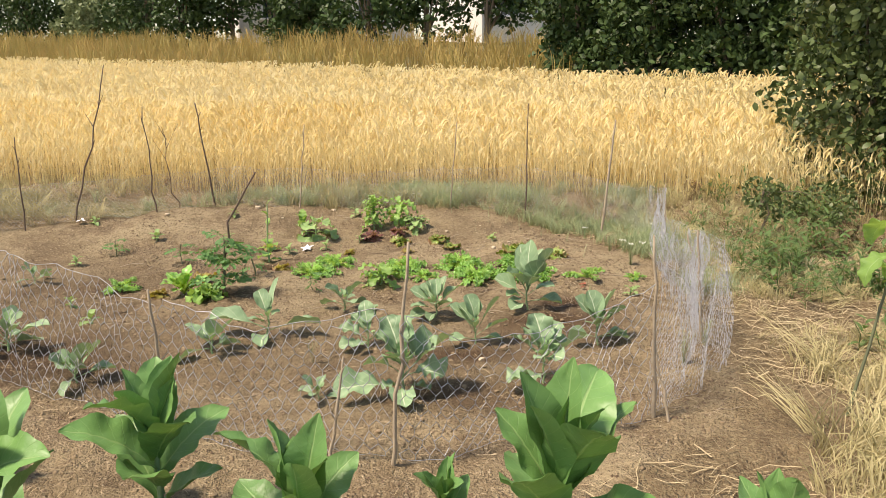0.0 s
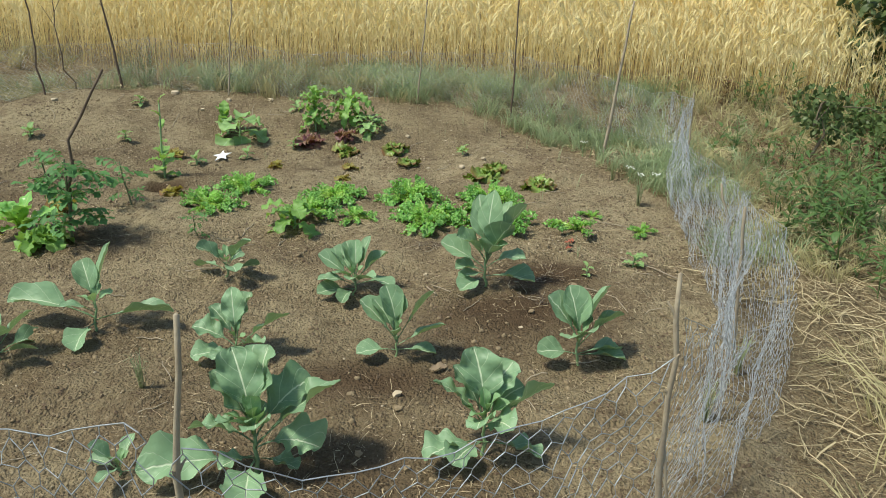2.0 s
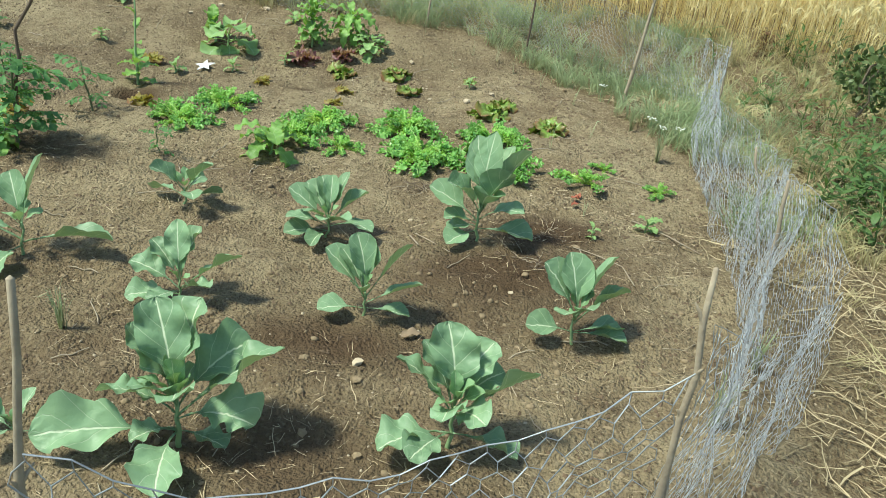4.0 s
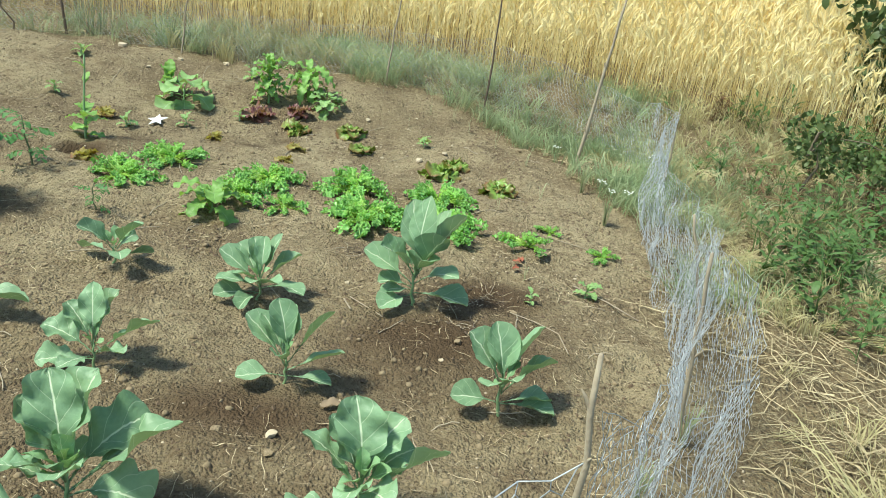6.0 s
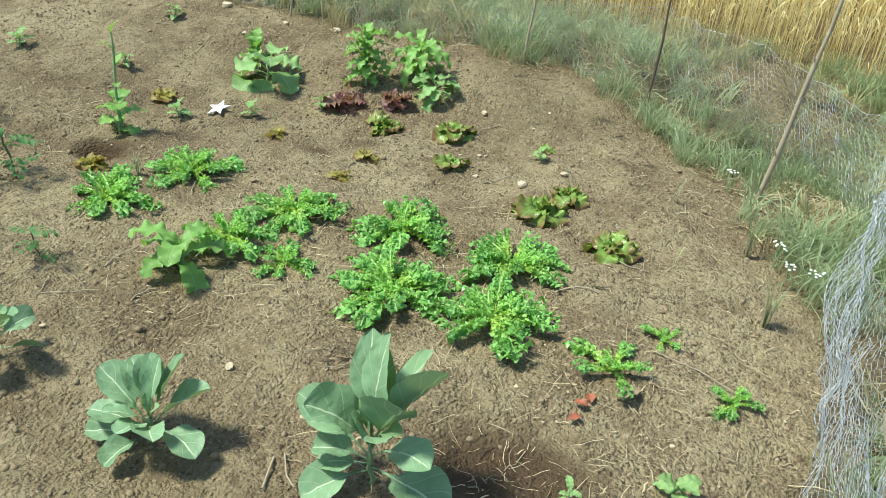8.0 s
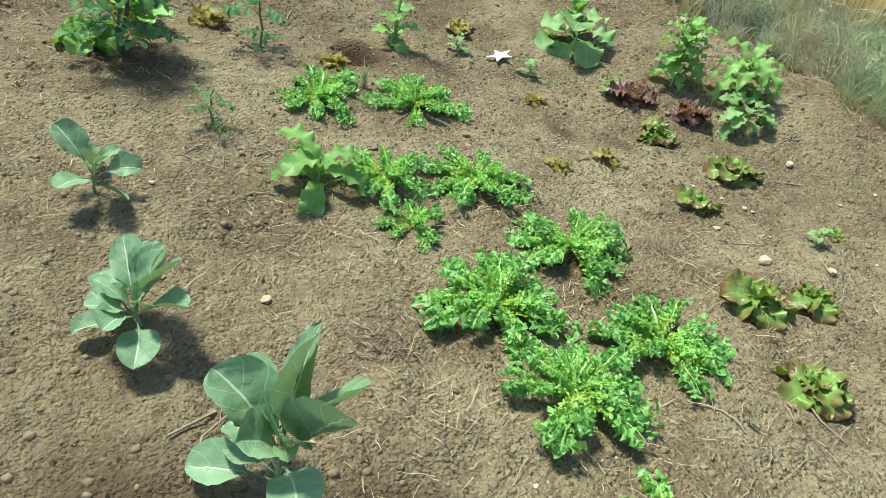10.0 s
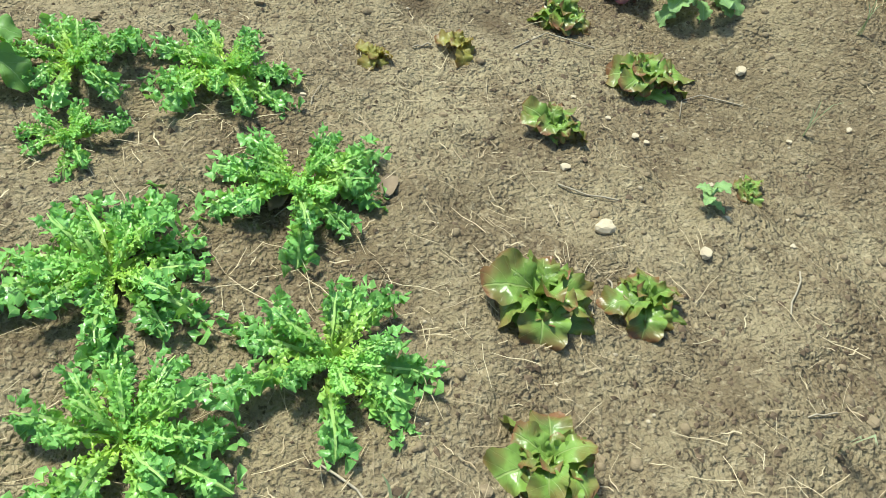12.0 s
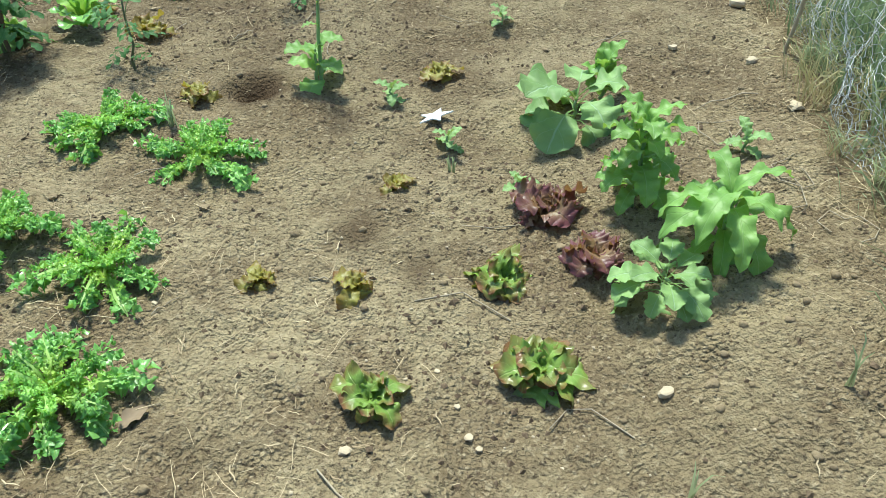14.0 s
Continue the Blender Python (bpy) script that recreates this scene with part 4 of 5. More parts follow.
def brassica(x, y, stem_h, leaves, seed, label, young=5, size=1.0, spread=1.0):
    """A young brassica with every grown leaf set by hand: (points to, rise, length, width, bend)."""
    q = random.Random(seed)
    th = thing("brassica_plant", x, y, 0, label, "brassica", "brassicas in the bed")
    put("stem", stem_mesh(stem_h, 0.0085 * size, seed=seed), M_STEM, th, None, "pale green stem")
    for k, (az, rise, length, width, bend) in enumerate(leaves):
        steep = min(1.0, max(0.0, rise / 75))
        brassica_leaf(th, stem_h * (0.30 + 0.62 * steep), az, rise, length * spread, width * spread, bend, q, seed < 3 or seed == 7)
    heart(th, stem_h, size * .9, young, q)
    return th


def brussels(x, y, size, leaves, seed, label, flop=0.35, tall=1.0, turn=0):
    """A young brassica with its leaves spread by the turn of its growth."""
    q = random.Random(seed)
    rows = []
    for k in range(leaves):
        low = k / max(1, leaves - 1)
        rows.append((turn + k * 137.5 + q.uniform(-18, 18), (1 - flop * .6) * (4 + 66 * low) + q.uniform(-6, 8), .25 * size * q.uniform(.8, 1.1), .11 * size * q.uniform(.8, 1.1), q.randrange(5)))
    return brassica(x, y, .12 * size * tall, rows, seed, label, 4, size)


BIG, MID, SMALL = "large blue-green brassica with floppy stalked leaves", "young blue-green brassica with upright leaves", "stunted small brassica seedling in bare earth"
brassica(-0.197, 3.565, .15, [(199, 4, .42, .16, 1), (268, 2, .27, .15, 2), (20, 36, .40, .20, 1), (340, 4, .17, .10, 2), (352, 30, .27, .12, 5), (190, 42, .26, .15, 4), (214, 10, .15, .08, 2), (150, 58, .31, .18, 3), (118, 68, .34, .16, 2), (72, 66, .34, .18, 2), (40, 52, .33, .14, 4), (300, 60, .20, .12, 3), (240, 62, .19, .13, 3)], 1, BIG + " and chewed edges", 6, 0.95, 0.8)
brassica(0.474, 3.669, .13, [(200, 4, .26, .14, 2), (236, 6, .22, .12, 1), (338, 4, .24, .13, 2), (8, 38, .34, .12, 1), (168, 52, .28, .13, 3), (140, 60, .27, .14, 3), (98, 72, .30, .16, 2), (60, 66, .28, .13, 3), (30, 56, .24, .12, 4), (255, 54, .18, .12, 4), (310, 50, .19, .12, 4)], 2, BIG, 6, 0.85, 0.78)
brassica(0.841, 4.24, .11, [(190, 8, .21, .11, 1), (345, 6, .23, .13, 2), (4, 10, .22, .12, 2), (165, 54, .29, .16, 1), (122, 66, .28, .13, 1), (34, 58, .32, .15, 1), (2, 46, .27, .12, 2), (250, 52, .18, .13, 3), (80, 70, .25, .12, 2), (300, 58, .19, .11, 3)], 3, MID, 3, 0.75, 0.77)
brassica(0.516, 4.86, .15, [(134, 66, .33, .13, 0), (100, 78, .35, .15, 0), (202, 52, .26, .15, 2), (176, 30, .27, .11, 1), (326, 60, .27, .14, 1), (18, 54, .36, .13, 0), (46, 60, .33, .12, 1), (338, 6, .25, .15, 2), (232, 0, .21, .10, 1), (214, 14, .15, .09, 3), (192, 20, .17, .10, 2), (352, 36, .22, .12, 3), (270, 58, .19, .13, 2)], 4, "tall blue-green brassica with broad round leaves", 3, 0.85, 0.88)
brassica(0.169, 4.224, .09, [(112, 74, .28, .13, 2), (165, 46, .29, .12, 1), (26, 50, .33, .10, 0), (4, 26, .28, .10, 1), (348, 4, .21, .09, 2), (198, 2, .21, .10, 1), (85, 66, .26, .11, 1), (140, 58, .25, .11, 2), (250, 50, .18, .09, 2)], 5, MID, 3, 0.65, 0.72)
brassica(-0.05, 4.771, .09, [(58, 58, .29, .11, 1), (108, 60, .25, .11, 2), (170, 36, .29, .12, 1), (200, 24, .24, .12, 3), (350, 20, .28, .13, 3), (20, 42, .28, .12, 2), (200, 0, .24, .10, 1), (246, 2, .20, .10, 2), (135, 48, .26, .11, 2), (305, 34, .22, .11, 2), (275, 42, .18, .10, 3), (80, 70, .24, .09, 2), (225, 46, .18, .10, 3)], 6, MID, 3, .6, .70)
brassica(-0.416, 4.202, .08, [(110, 68, .27, .12, 1), (62, 62, .26, .11, 2), (10, 34, .31, .11, 1), (170, 32, .24, .11, 2), (202, 4, .22, .10, 1), (330, 30, .18, .09, 2), (250, 20, .17, .09, 3), (145, 54, .23, .10, 2)], 7, MID, 3, 0.62, 0.76)
brassica(-0.989, 4.343, .12, [(2, 12, .30, .09, 2), (262, 0, .20, .10, 2), (178, 18, .34, .11, 2), (60, 66, .26, .08, 1), (120, 62, .20, .09, 2), (230, 40, .14, .08, 3)], 8, "straggly brassica with leaves sprawled apart", 4, .7)
brussels(-0.622, 4.846, 0.68, 6, 9, SMALL, 0.3, .8, 30)
brussels(-0.589, 3.527, 0.5, 5, 10, SMALL, 0.5, .5, 10)
brussels(-1.244, 4.099, 0.80, 8, 11, MID, 0.5, .7, 70)
brussels(-1.798, 3.71, 0.78, 8, 12, MID, 0.5, .7, 120)
brussels(-2.366, 4.161, 0.95, 9, 13, MID, 0.5, .8, 200)
brussels(-2.961, 5.662, 0.6, 5, 14, SMALL, 0.4, .7, 80)


def tobacco(x, y, size, leaves, seed, turn, label):
    q = random.Random(seed)
    th = thing("tobacco_plant", x, y, turn, label, "tobacco plant", "tobacco row")
    h = 0.34 * size
    put("stem", stem_mesh(h, 0.014 * size, seed=seed), M_STEM, th, None, "thick green stem")
    big = shared_leaf("tobacco_leaf", 5, lambda i: leaf(0.40, 0.18 + .014 * (i % 3), "tobacco", 72 - 4 * i, 48 - 15 * i, 18, 8, 0.34, 0.014, 2.5 + .4 * i, 0.03, 360 + i, 8 * (i - 2), 0.05 * (i % 3 - 1)))
    up_ = shared_leaf("tobacco_young_leaf", 4, lambda i: leaf(0.38, 0.15, "tobacco", 84 - 3 * i, 76 - 10 * i, 16, 8, 0.5, 0.01, 2.0, 0.02, 380 + i, 6 * i))
    for k in range(leaves):
        low = k / (leaves - 1)
        set_leaf("leaf", big[q.randrange(5)], M_TOBACCO, th, h * (.12 + .75 * low), k * 137.5 + q.uniform(-15, 15), -22 + 40 * low + q.uniform(-8, 8), size * q.uniform(.75, 1.0))
    for k in range(5):
        set_leaf("leaf", up_[k % 4], M_TOBACCO, th, h * (.8 + .04 * k), k * 80 + q.uniform(-15, 15), q.uniform(-6, 4), size * (.95 - .09 * k))
    return th


TOB = "young tobacco plant with large bright green leaves"
tobacco(-0.97, 2.50, 0.92, 8, 1, 0, TOB)
tobacco(0.32, 2.12, 1.12, 9, 2, 40, TOB)
tobacco(-0.41, 2.02, 0.95, 7, 3, 80, TOB)
tobacco(-1.37, 2.12, 1.08, 9, 4, 120, TOB)
tobacco(0.0, 2.3, 0.5, 6, 5, 10, "small " + TOB)
tobacco(0.86, 1.92, 0.74, 5, 6, 60, TOB)
tobacco(-1.75, 2.7, 0.6, 7, 7, 60, TOB)


def frill_strip(L, half, a0, a1, lift, q, nu=44):
    """A leaf blade whose margin is torn into teeth and thrown into uneven curls."""
    u, v = np.linspace(0, 1, nu + 1), np.linspace(-1, 1, 7)
    a = np.radians(a0 + (a1 - a0) * u)
    x = np.concatenate([[0], np.cumsum(np.cos(a[:-1]) * L / nu)])
    z = np.concatenate([[0], np.cumsum(np.sin(a[:-1]) * L / nu)]) + lift
    w = half * np.interp(u, *SHAPES["endive"])
    U, W = np.meshgrid(u, v, indexing="ij")
    side = (W > 0).astype(int)
    teeth = (q.uniform(.45, 1.25, (nu + 1, 2)))[np.arange(nu + 1)[:, None], side]
    curl = np.stack([np.interp(u, np.linspace(0, 1, 19), q.normal(0, 1, 19)) for _ in range(2)], 1)[np.arange(nu + 1)[:, None], side]
    drift = np.stack([np.interp(u, np.linspace(0, 1, 15), q.normal(0, 1, 15)) for _ in range(2)], 1)[np.arange(nu + 1)[:, None], side]
    reach = np.abs(W)
    up = L * .062 * curl * reach ** 1.6 * np.interp(U, [0, .25, .6, 1], [.1, .5, 1, 1]) + q.normal(0, .0022, U.shape)
    X = x[:, None] + L * .035 * drift * reach - np.sin(a)[:, None] * up
    Y = W * w[:, None] * (1 + (teeth - 1) * reach ** 3)
    Z = z[:, None] + np.cos(a)[:, None] * up
    return np.stack([X, Y, Z], -1).reshape(-1, 3), grid_faces(nu + 1, 7), np.stack([U, (W + 1) / 2], -1).reshape(-1, 2)


def frilled_leaf(L, seed):
    """An endive leaf: a pale midrib between two tightly ruffled, deeply toothed margins with curled side lobes."""
    q = np.random.default_rng(seed)
    t = np.linspace(0, 1, 9)
    rise = np.radians(30 - 48 * t)
    x = np.concatenate([[0], np.cumsum(np.cos(rise[:-1]) * L / 8)])
    z = np.concatenate([[0], np.cumsum(np.sin(rise[:-1]) * L / 8)]) + 0.019
    y = np.cumsum(q.normal(0, L * .012, 9))
    rib = leaf_strip(np.stack([x, y, z], 1), np.linspace(.007, .0015, 9), 0.1, False)
    rib[2][:, 0], rib[2][:, 1] = np.repeat(t, 2), .5
    parts = [rib]
    for k in range(2):
        parts.append(frill_strip(L * (1.0 - .08 * k), L * (.165 - .035 * k), 31 + 6 * k, -18 - 8 * k, .012 - .004 * k, q))
    n = 15
    for k in range(n):
        f = min(1.0, 0.2 + 0.8 * (k + q.uniform(0, 1)) / n)
        px, py, pz = np.interp(f, t, x), np.interp(f, t, y), np.interp(f, t, z)
        ln = L * (.04 + .075 * f) * q.uniform(.5, 1.5)
        for s in (-1, 1):
            off = s * L * (.02 + .10 * f) * q.uniform(.3, 1.0)
            for finger in (-35, 25):
                fl = ln * q.uniform(.6, 1.15)
                lobe = leaf(fl, fl * q.uniform(.4, .8), "lance", q.uniform(0, 90), q.uniform(-120, 30), 3, 2, q.uniform(-.6, .9), fl * .34, 2.0, 1.0, int(q.integers(1, 99999)), q.uniform(-70, 70))
                lobe[2][:, 0] = f * .85 + lobe[2][:, 0] * .15
                parts.append(moved(lobe, pose(px, py + off, pz + q.uniform(-.006, .012), q.uniform(-45, 45), 0, s * q.uniform(-20, 130) + finger)))
    return join(parts)


def frisee(x, y, size, leaves, seed, label="bright green curly endive spread flat on the earth", flat=0.0):
    q = random.Random(seed)
    th = thing("curly_endive", x, y, q.uniform(0, 360), label, "endive", "curly endives")
    big = shared_leaf("endive_leaf", 7, lambda i: frilled_leaf(0.21, 400 + i))
    for k in range(leaves):
        low = k / leaves
        set_leaf("leaf", big[q.randrange(7)], M_FRISEE, th, 0.0, k * 137.5 + q.uniform(-16, 16), -10 + 36 * low ** 1.5 - flat + q.uniform(-8, 6), size * (1.0 - .40 * low) * q.uniform(.85, 1.15))
    heart = shared_leaf("endive_heart_leaf", 3, lambda i: frilled_leaf(0.12, 420 + i))
    for k in range(4):
        set_leaf("heart_leaf", heart[k % 3], M_HEART, th, 0.005, k * 61 + q.uniform(-12, 12), 22 + q.uniform(-5, 14), size * q.uniform(.8, 1.0), label="yellow-green heart leaf")
    return th


for k, (x, y, s, n) in enumerate([(-.967, 5.733, .95, 11), (-.841, 6.08, .95, 11), (-.40, 5.67, .85, 10), (-.15, 5.62, .62, 8), (-.305, 5.989, .95, 11),
                                  (.235, 5.636, 1.1, 15), (.112, 6.04, 1.05, 12), (.564, 5.95, 1.08, 12), (.595, 5.589, 1.08, 13)]):
    frisee(x, y, s, int(n * 1.2), 20 + k)
frisee(1.0, 5.50, .72, 5, 40, "small curly endive with only a few leaves")
frisee(1.12, 5.756, .42, 6, 41, "tiny curly endive seedling")
frisee(1.34, 5.52, .48, 6, 42, "tiny curly endive seedling")


def lettuce(x, y, size, leaves, seed, mat, label, frill=1.0, name="lettuce"):
    q = random.Random(seed)
    th = thing(name, x, y, q.uniform(0, 360), label, "lettuce", "lettuces in the bed")
    kind = mat.name
    big = shared_leaf(kind, 5, lambda i: leaf(0.135, 0.074 + .010 * (i % 3), "lettuce", 78 - 6 * i, -26 - 18 * i, 20, 12, 0.05 + 0.14 * (i % 3), 0.010 * frill, 3.0 * frill + .5 * i, 0.06 * frill, 440 + i + int(frill * 10), 16 * (i - 2), 0.08 * (i - 2)))
    young = shared_leaf(kind + "_heart", 3, lambda i: leaf(0.10, 0.06, "lettuce", 84, 20 - 30 * i, 14, 10, 0.35, 0.018 * frill, 3.4 * frill, 0.10, 460 + i, 20 * (i - 1)))
    leaves = int(leaves * 2.0)
    for k in range(leaves):
        low = k / leaves
        set_leaf("leaf", big[q.randrange(5)], mat, th, 0.004, k * 137.5 + q.uniform(-14, 14), -26 + 50 * low + q.uniform(-16, 16), size * (1 - .28 * low) * q.uniform(.62, 1.15), roll=26)
    for k in range(max(3, leaves // 3)):
        set_leaf("leaf", young[k % 3], mat, th, 0.008, k * 97 + q.uniform(-25, 25), q.uniform(-34, 2), size * q.uniform(.7, .9))
    return th


GL = "green lettuce with reddish brown leaf edges"
lettuce(.545, 6.40, 1.2, 13, 1, M_LETTUCE, GL + ", full head")
lettuce(.625, 6.615, .85, 7, 2, M_LETTUCE, GL)
lettuce(.87, 6.24, .98, 11, 3, M_LETTUCE, "pale green butterhead lettuce with brownish edges")
lettuce(.07, 6.71, .80, 8, 4, M_LETTUCE, GL)
lettuce(-.05, 7.09, 1.0, 13, 5, M_LETTUCE, GL)
lettuce(-.37, 7.00, .98, 13, 6, M_LETTUCE, GL)
for k, (x, y, s) in enumerate([(-.311, 6.38, .42), (-.306, 6.63, .5), (-.794, 6.68, .46), (-1.229, 5.96, .62), (-1.733, 5.62, .8), (-1.483, 6.77, .72), (-1.95, 5.35, .6)]):
    lettuce(x, y, s * 1.2, 5, 20 + k, M_BROWNLET, "small bronze-leaved lettuce in dry earth")
lettuce(-.65, 7.12, 1.0, 12, 30, M_RED, "dark red curly loose-leaf lettuce", 1.6, "red_lettuce")
lettuce(-.42, 7.24, .84, 10, 31, M_RED, "dark red curly loose-leaf lettuce", 1.6, "red_lettuce")
lettuce(-1.56, 5.10, 1.2, 11, 33, M_GREEN, "green leafy lettuce below the tomato")
lettuce(-2.303, 5.6, .75, 9, 34, M_FRISEE, "small bright green lettuce")
lettuce(.42, 7.06, .45, 4, 35, M_LETTUCE, "wilted small lettuce lying on the earth")


def compound_leaf(L, seed):
    q = np.random.default_rng(seed)
    t = np.linspace(0, 1, 6)
    rise = np.radians(38 - 95 * t)
    x = np.concatenate([[0], np.cumsum(np.cos(rise[:-1]) * L / 5)])
    z = np.concatenate([[0], np.cumsum(np.sin(rise[:-1]) * L / 5)])
    parts = [tube(np.stack([x, 0 * x, z], 1), np.linspace(.003, .0012, 6), 4)]
    for f in (.35, .55, .75, .9, 1.0):
        px, pz = np.interp(f, t, x), np.interp(f, t, z)
        for s in ((-1, 1) if f < 1 else (0,)):
            ln = L * (.40 - .12 * abs(f - .6)) * q.uniform(.7, 1.1)
            lf = leaf(ln, ln * .55, "lyrate", q.uniform(-25, 20), q.uniform(-75, -25), 7, 4, .2, ln * .06, 3, .35, seed * 10 + int(f * 20) + s)
            parts.append(moved(lf, pose(px, 0, pz, 0, 0, s * q.uniform(50, 75))))
    return join(parts)


def tomato(x, y, h, leaves, seed, label, lean=(0, 0), size=1.0):
    q = random.Random(seed)
    th = thing("tomato_plant", x, y, q.uniform(0, 60), label, "tomato plant", "tomato plants")
    put("stem", stem_mesh(h, .009 * size, lean, seed), M_TOMSTEM, th, None, "thin dark stem")
    big = shared_leaf("tomato_leaf", 4, lambda i: compound_leaf(.24, 500 + i))
    for k in range(leaves):
        f = .12 + .86 * k / leaves
        m = pose(lean[0] * f * h, lean[1] * f * h, f * h, 0, 0, k * 137.5) @ pose(0, 0, 0, 0, -q.uniform(-30, 30), 0) @ Matrix.Diagonal((size, size, size, 1)) @ Matrix.Scale(q.uniform(.6, 1.1), 4)
        put("leaf", big[q.randrange(4)], M_TOMATO, th, m)
    return th


tomato(-1.46, 5.18, .40, 24, 1, "dark green tomato plant tied to a stick", (.05, 0), .80)
tomato(-1.37, 5.70, .24, 8, 2, "small tomato plant with a thin bent stem", (-.12, .1), .62)
tomato(-2.05, 6.15, .16, 6, 3, "small green tomato seedling", (0, 0), .5)
tomato(-.899, 5.30, .12, 6, 4, "tiny feathery green seedling", (0, 0), .38)
tomato(-2.7, 6.5, .14, 6, 5, "small green tomato seedling", (0, 0), .45)


def leafy(name, x, y, shape, L, W, leaves, a0, a1, stem_h, mat, seed, label, category, jag=.1, ruffle=.012, tilt0=-20, tilt1=40, turn=0, lean=(0, 0), size=1.0, low=.15):
    q = random.Random(seed)
    th = thing(name, x, y, turn, label, category)
    put("stem", stem_mesh(stem_h, .008 * size, lean, seed), M_TOMSTEM if name == "sapling" else M_STEM, th, None, "thin brownish stem" if name == "sapling" else "pale green stem")
    for k in range(leaves):
        f = k / max(1, leaves - 1)
        key = name + "_leaf_" + str(round(L * 100)) + shape
        big = shared_leaf(key, 4, lambda i: leaf(L, W, shape, a0 - 4 * i, a1 - 10 * i, 24, 8, .2, ruffle, 3 + .4 * i, jag, seed * 7 + 520 + i, 10 * (i - 1.5)))
        up_to = low + (1 - low) * f
        m = pose(lean[0] * up_to * stem_h, lean[1] * up_to * stem_h, stem_h * up_to, 0, 0, k * 137.5 + q.uniform(-15, 15)) @ pose(0, 0, 0, 0, -(tilt0 + (tilt1 - tilt0) * f + q.uniform(-8, 8)), 0) @ Matrix.Diagonal((size, size, size, 1)) @ Matrix.Scale(q.uniform(.75, 1.05), 4)
        put("leaf", big[q.randrange(4)], mat, th, m)
    return th


leafy("radish_plant", -.42, 7.54, "oval", .23, .064, 20, 46, -68, .17, M_GREEN, 1, "large arching radish plant with lobed green leaves", "radish", .09, .014, -30, 22, 10)
leafy("radish_plant", -.65, 7.36, "oval", .15, .068, 26, 46, -40, .26, M_GREEN, 2, "upright radish plant with lobed green leaves", "radish", .09, .014, -20, 25, 60)
leafy("strawberry_plant", -.26, 7.38, "round", .15, .062, 22, 40, -30, .05, M_SQUASH, 3, "low strawberry plant with rounded leaves", "strawberry", .2, .008, -25, 25, 0)
leafy("radish_plant", -.44, 5.45, "lettuce", .21, .085, 9, 58, -50, .07, M_GREEN, 4, "radish plant with drooping soft green leaves", "radish", .05, .014, -18, 28, 200)
leafy("squash_plant", -1.17, 7.24, "round", .25, .155, 13, 36, -48, .10, M_SQUASH, 5, "squash plant with broad grey-green round leaves", "squash", .05, .022, -16, 30, 240)
leafy("squash_plant", -1.30, 7.34, "oval", .14, .075, 7, 70, 10, .10, M_GREEN, 6, "upright young squash shoot with green leaves", "squash", .08, .010, 10, 40, 0)
leafy("bean_plant", -1.405, 6.34, "oval", .15, .09, 7, 40, -30, .14, M_GREEN, 7, "bean plant climbing up from the bare earth", "bean", .08, .008, -10, 30, 0)
leafy("bean_plant", -1.41, 6.36, "oval", .08, .04, 6, 50, 0, .46, M_GREEN, 8, "thin tall bean shoot", "bean", .08, .004, 0, 30, 40)
leafy("romaine_lettuce", -1.78, 5.34, "lettuce", .21, .085, 15, 76, 25, .03, M_FRISEE, 10, "upright bright green lettuce beside the tomato", "lettuce", .06, .010, -22, 12, 0)
leafy("sapling", 1.74, 3.26, "oval", .24, .12, 4, 30, -85, .80, M_GREEN, 9, "slender sapling with drooping large green leaves", "sapling", .05, .01, -10, 10, 60, (.16, -.16), 1.0, .8)
for k, (x, y, s) in enumerate([(1.22, 5.1, .5), (.42, 6.93, .4), (-1.30, 6.62, .5), (-2.5, 6.9, .55), (-3.2, 7.3, .5), (-2.9, 6.2, .45), (-.85, 7.7, .5), (-2.0, 7.6, .5), (-1.9, 7.0, .45), (-2.4, 5.0, .4), (-.75, 7.05, .45), (-1.02, 6.83, .5), (-2.1, 4.6, .6), (.98, 4.98, .25)]):
    leafy("seedling", x, y, "oval", .11, .055, 6, 45, -20, .05, M_GREEN if k % 2 else M_SQUASH, 30 + k, "small green seedling in bare earth", "seedling", .12, .006, -15, 25, k * 40, (0, 0), s * 1.4)


# onion shoots and weeds
def shoots(name, x, y, n, h, seed, label, mat=None, w=.0025, wide=.02):
    th = thing(name, x, y, 0, label, name.replace("_", " "), "onion shoots" if name == "onion_shoot" else "")
    for k in range(n):
        V, F, U = tuft_piece(seed * 13 + k, 1, h, wide, w, .3)
        put("blade", build_mesh("blade", V, F, U), mat or M_GRASS, th)
    return th


for k, (x, y) in enumerate([(.075, 7.695), (.59, 7.502), (.696, 7.372), (.874, 7.129), (.862, 5.949), (1.099, 6.219), (.971, 5.208), (.21, 7.75), (.42, 7.55), (1.05, 6.75), (.30, 7.35)]):
    shoots("onion_shoot", x, y, 3, .15, k, "thin green onion shoot in the earth", None, .003)
for k, (x, y, n, h) in enumerate([(-.685, 3.968, 26, .17), (1.42, 6.0, 30, .22), (1.35, 6.45, 30, .22), (1.2, 3.85, 24, .24), (-1.0, 5.95, 14, .12), (-.9, 6.85, 10, .08), (1.42, 4.2, 16, .2)]):
    shoots("grass_tuft", x, y, n, h, 60 + k, "tuft of thin green grass on the bed", None, .0022)
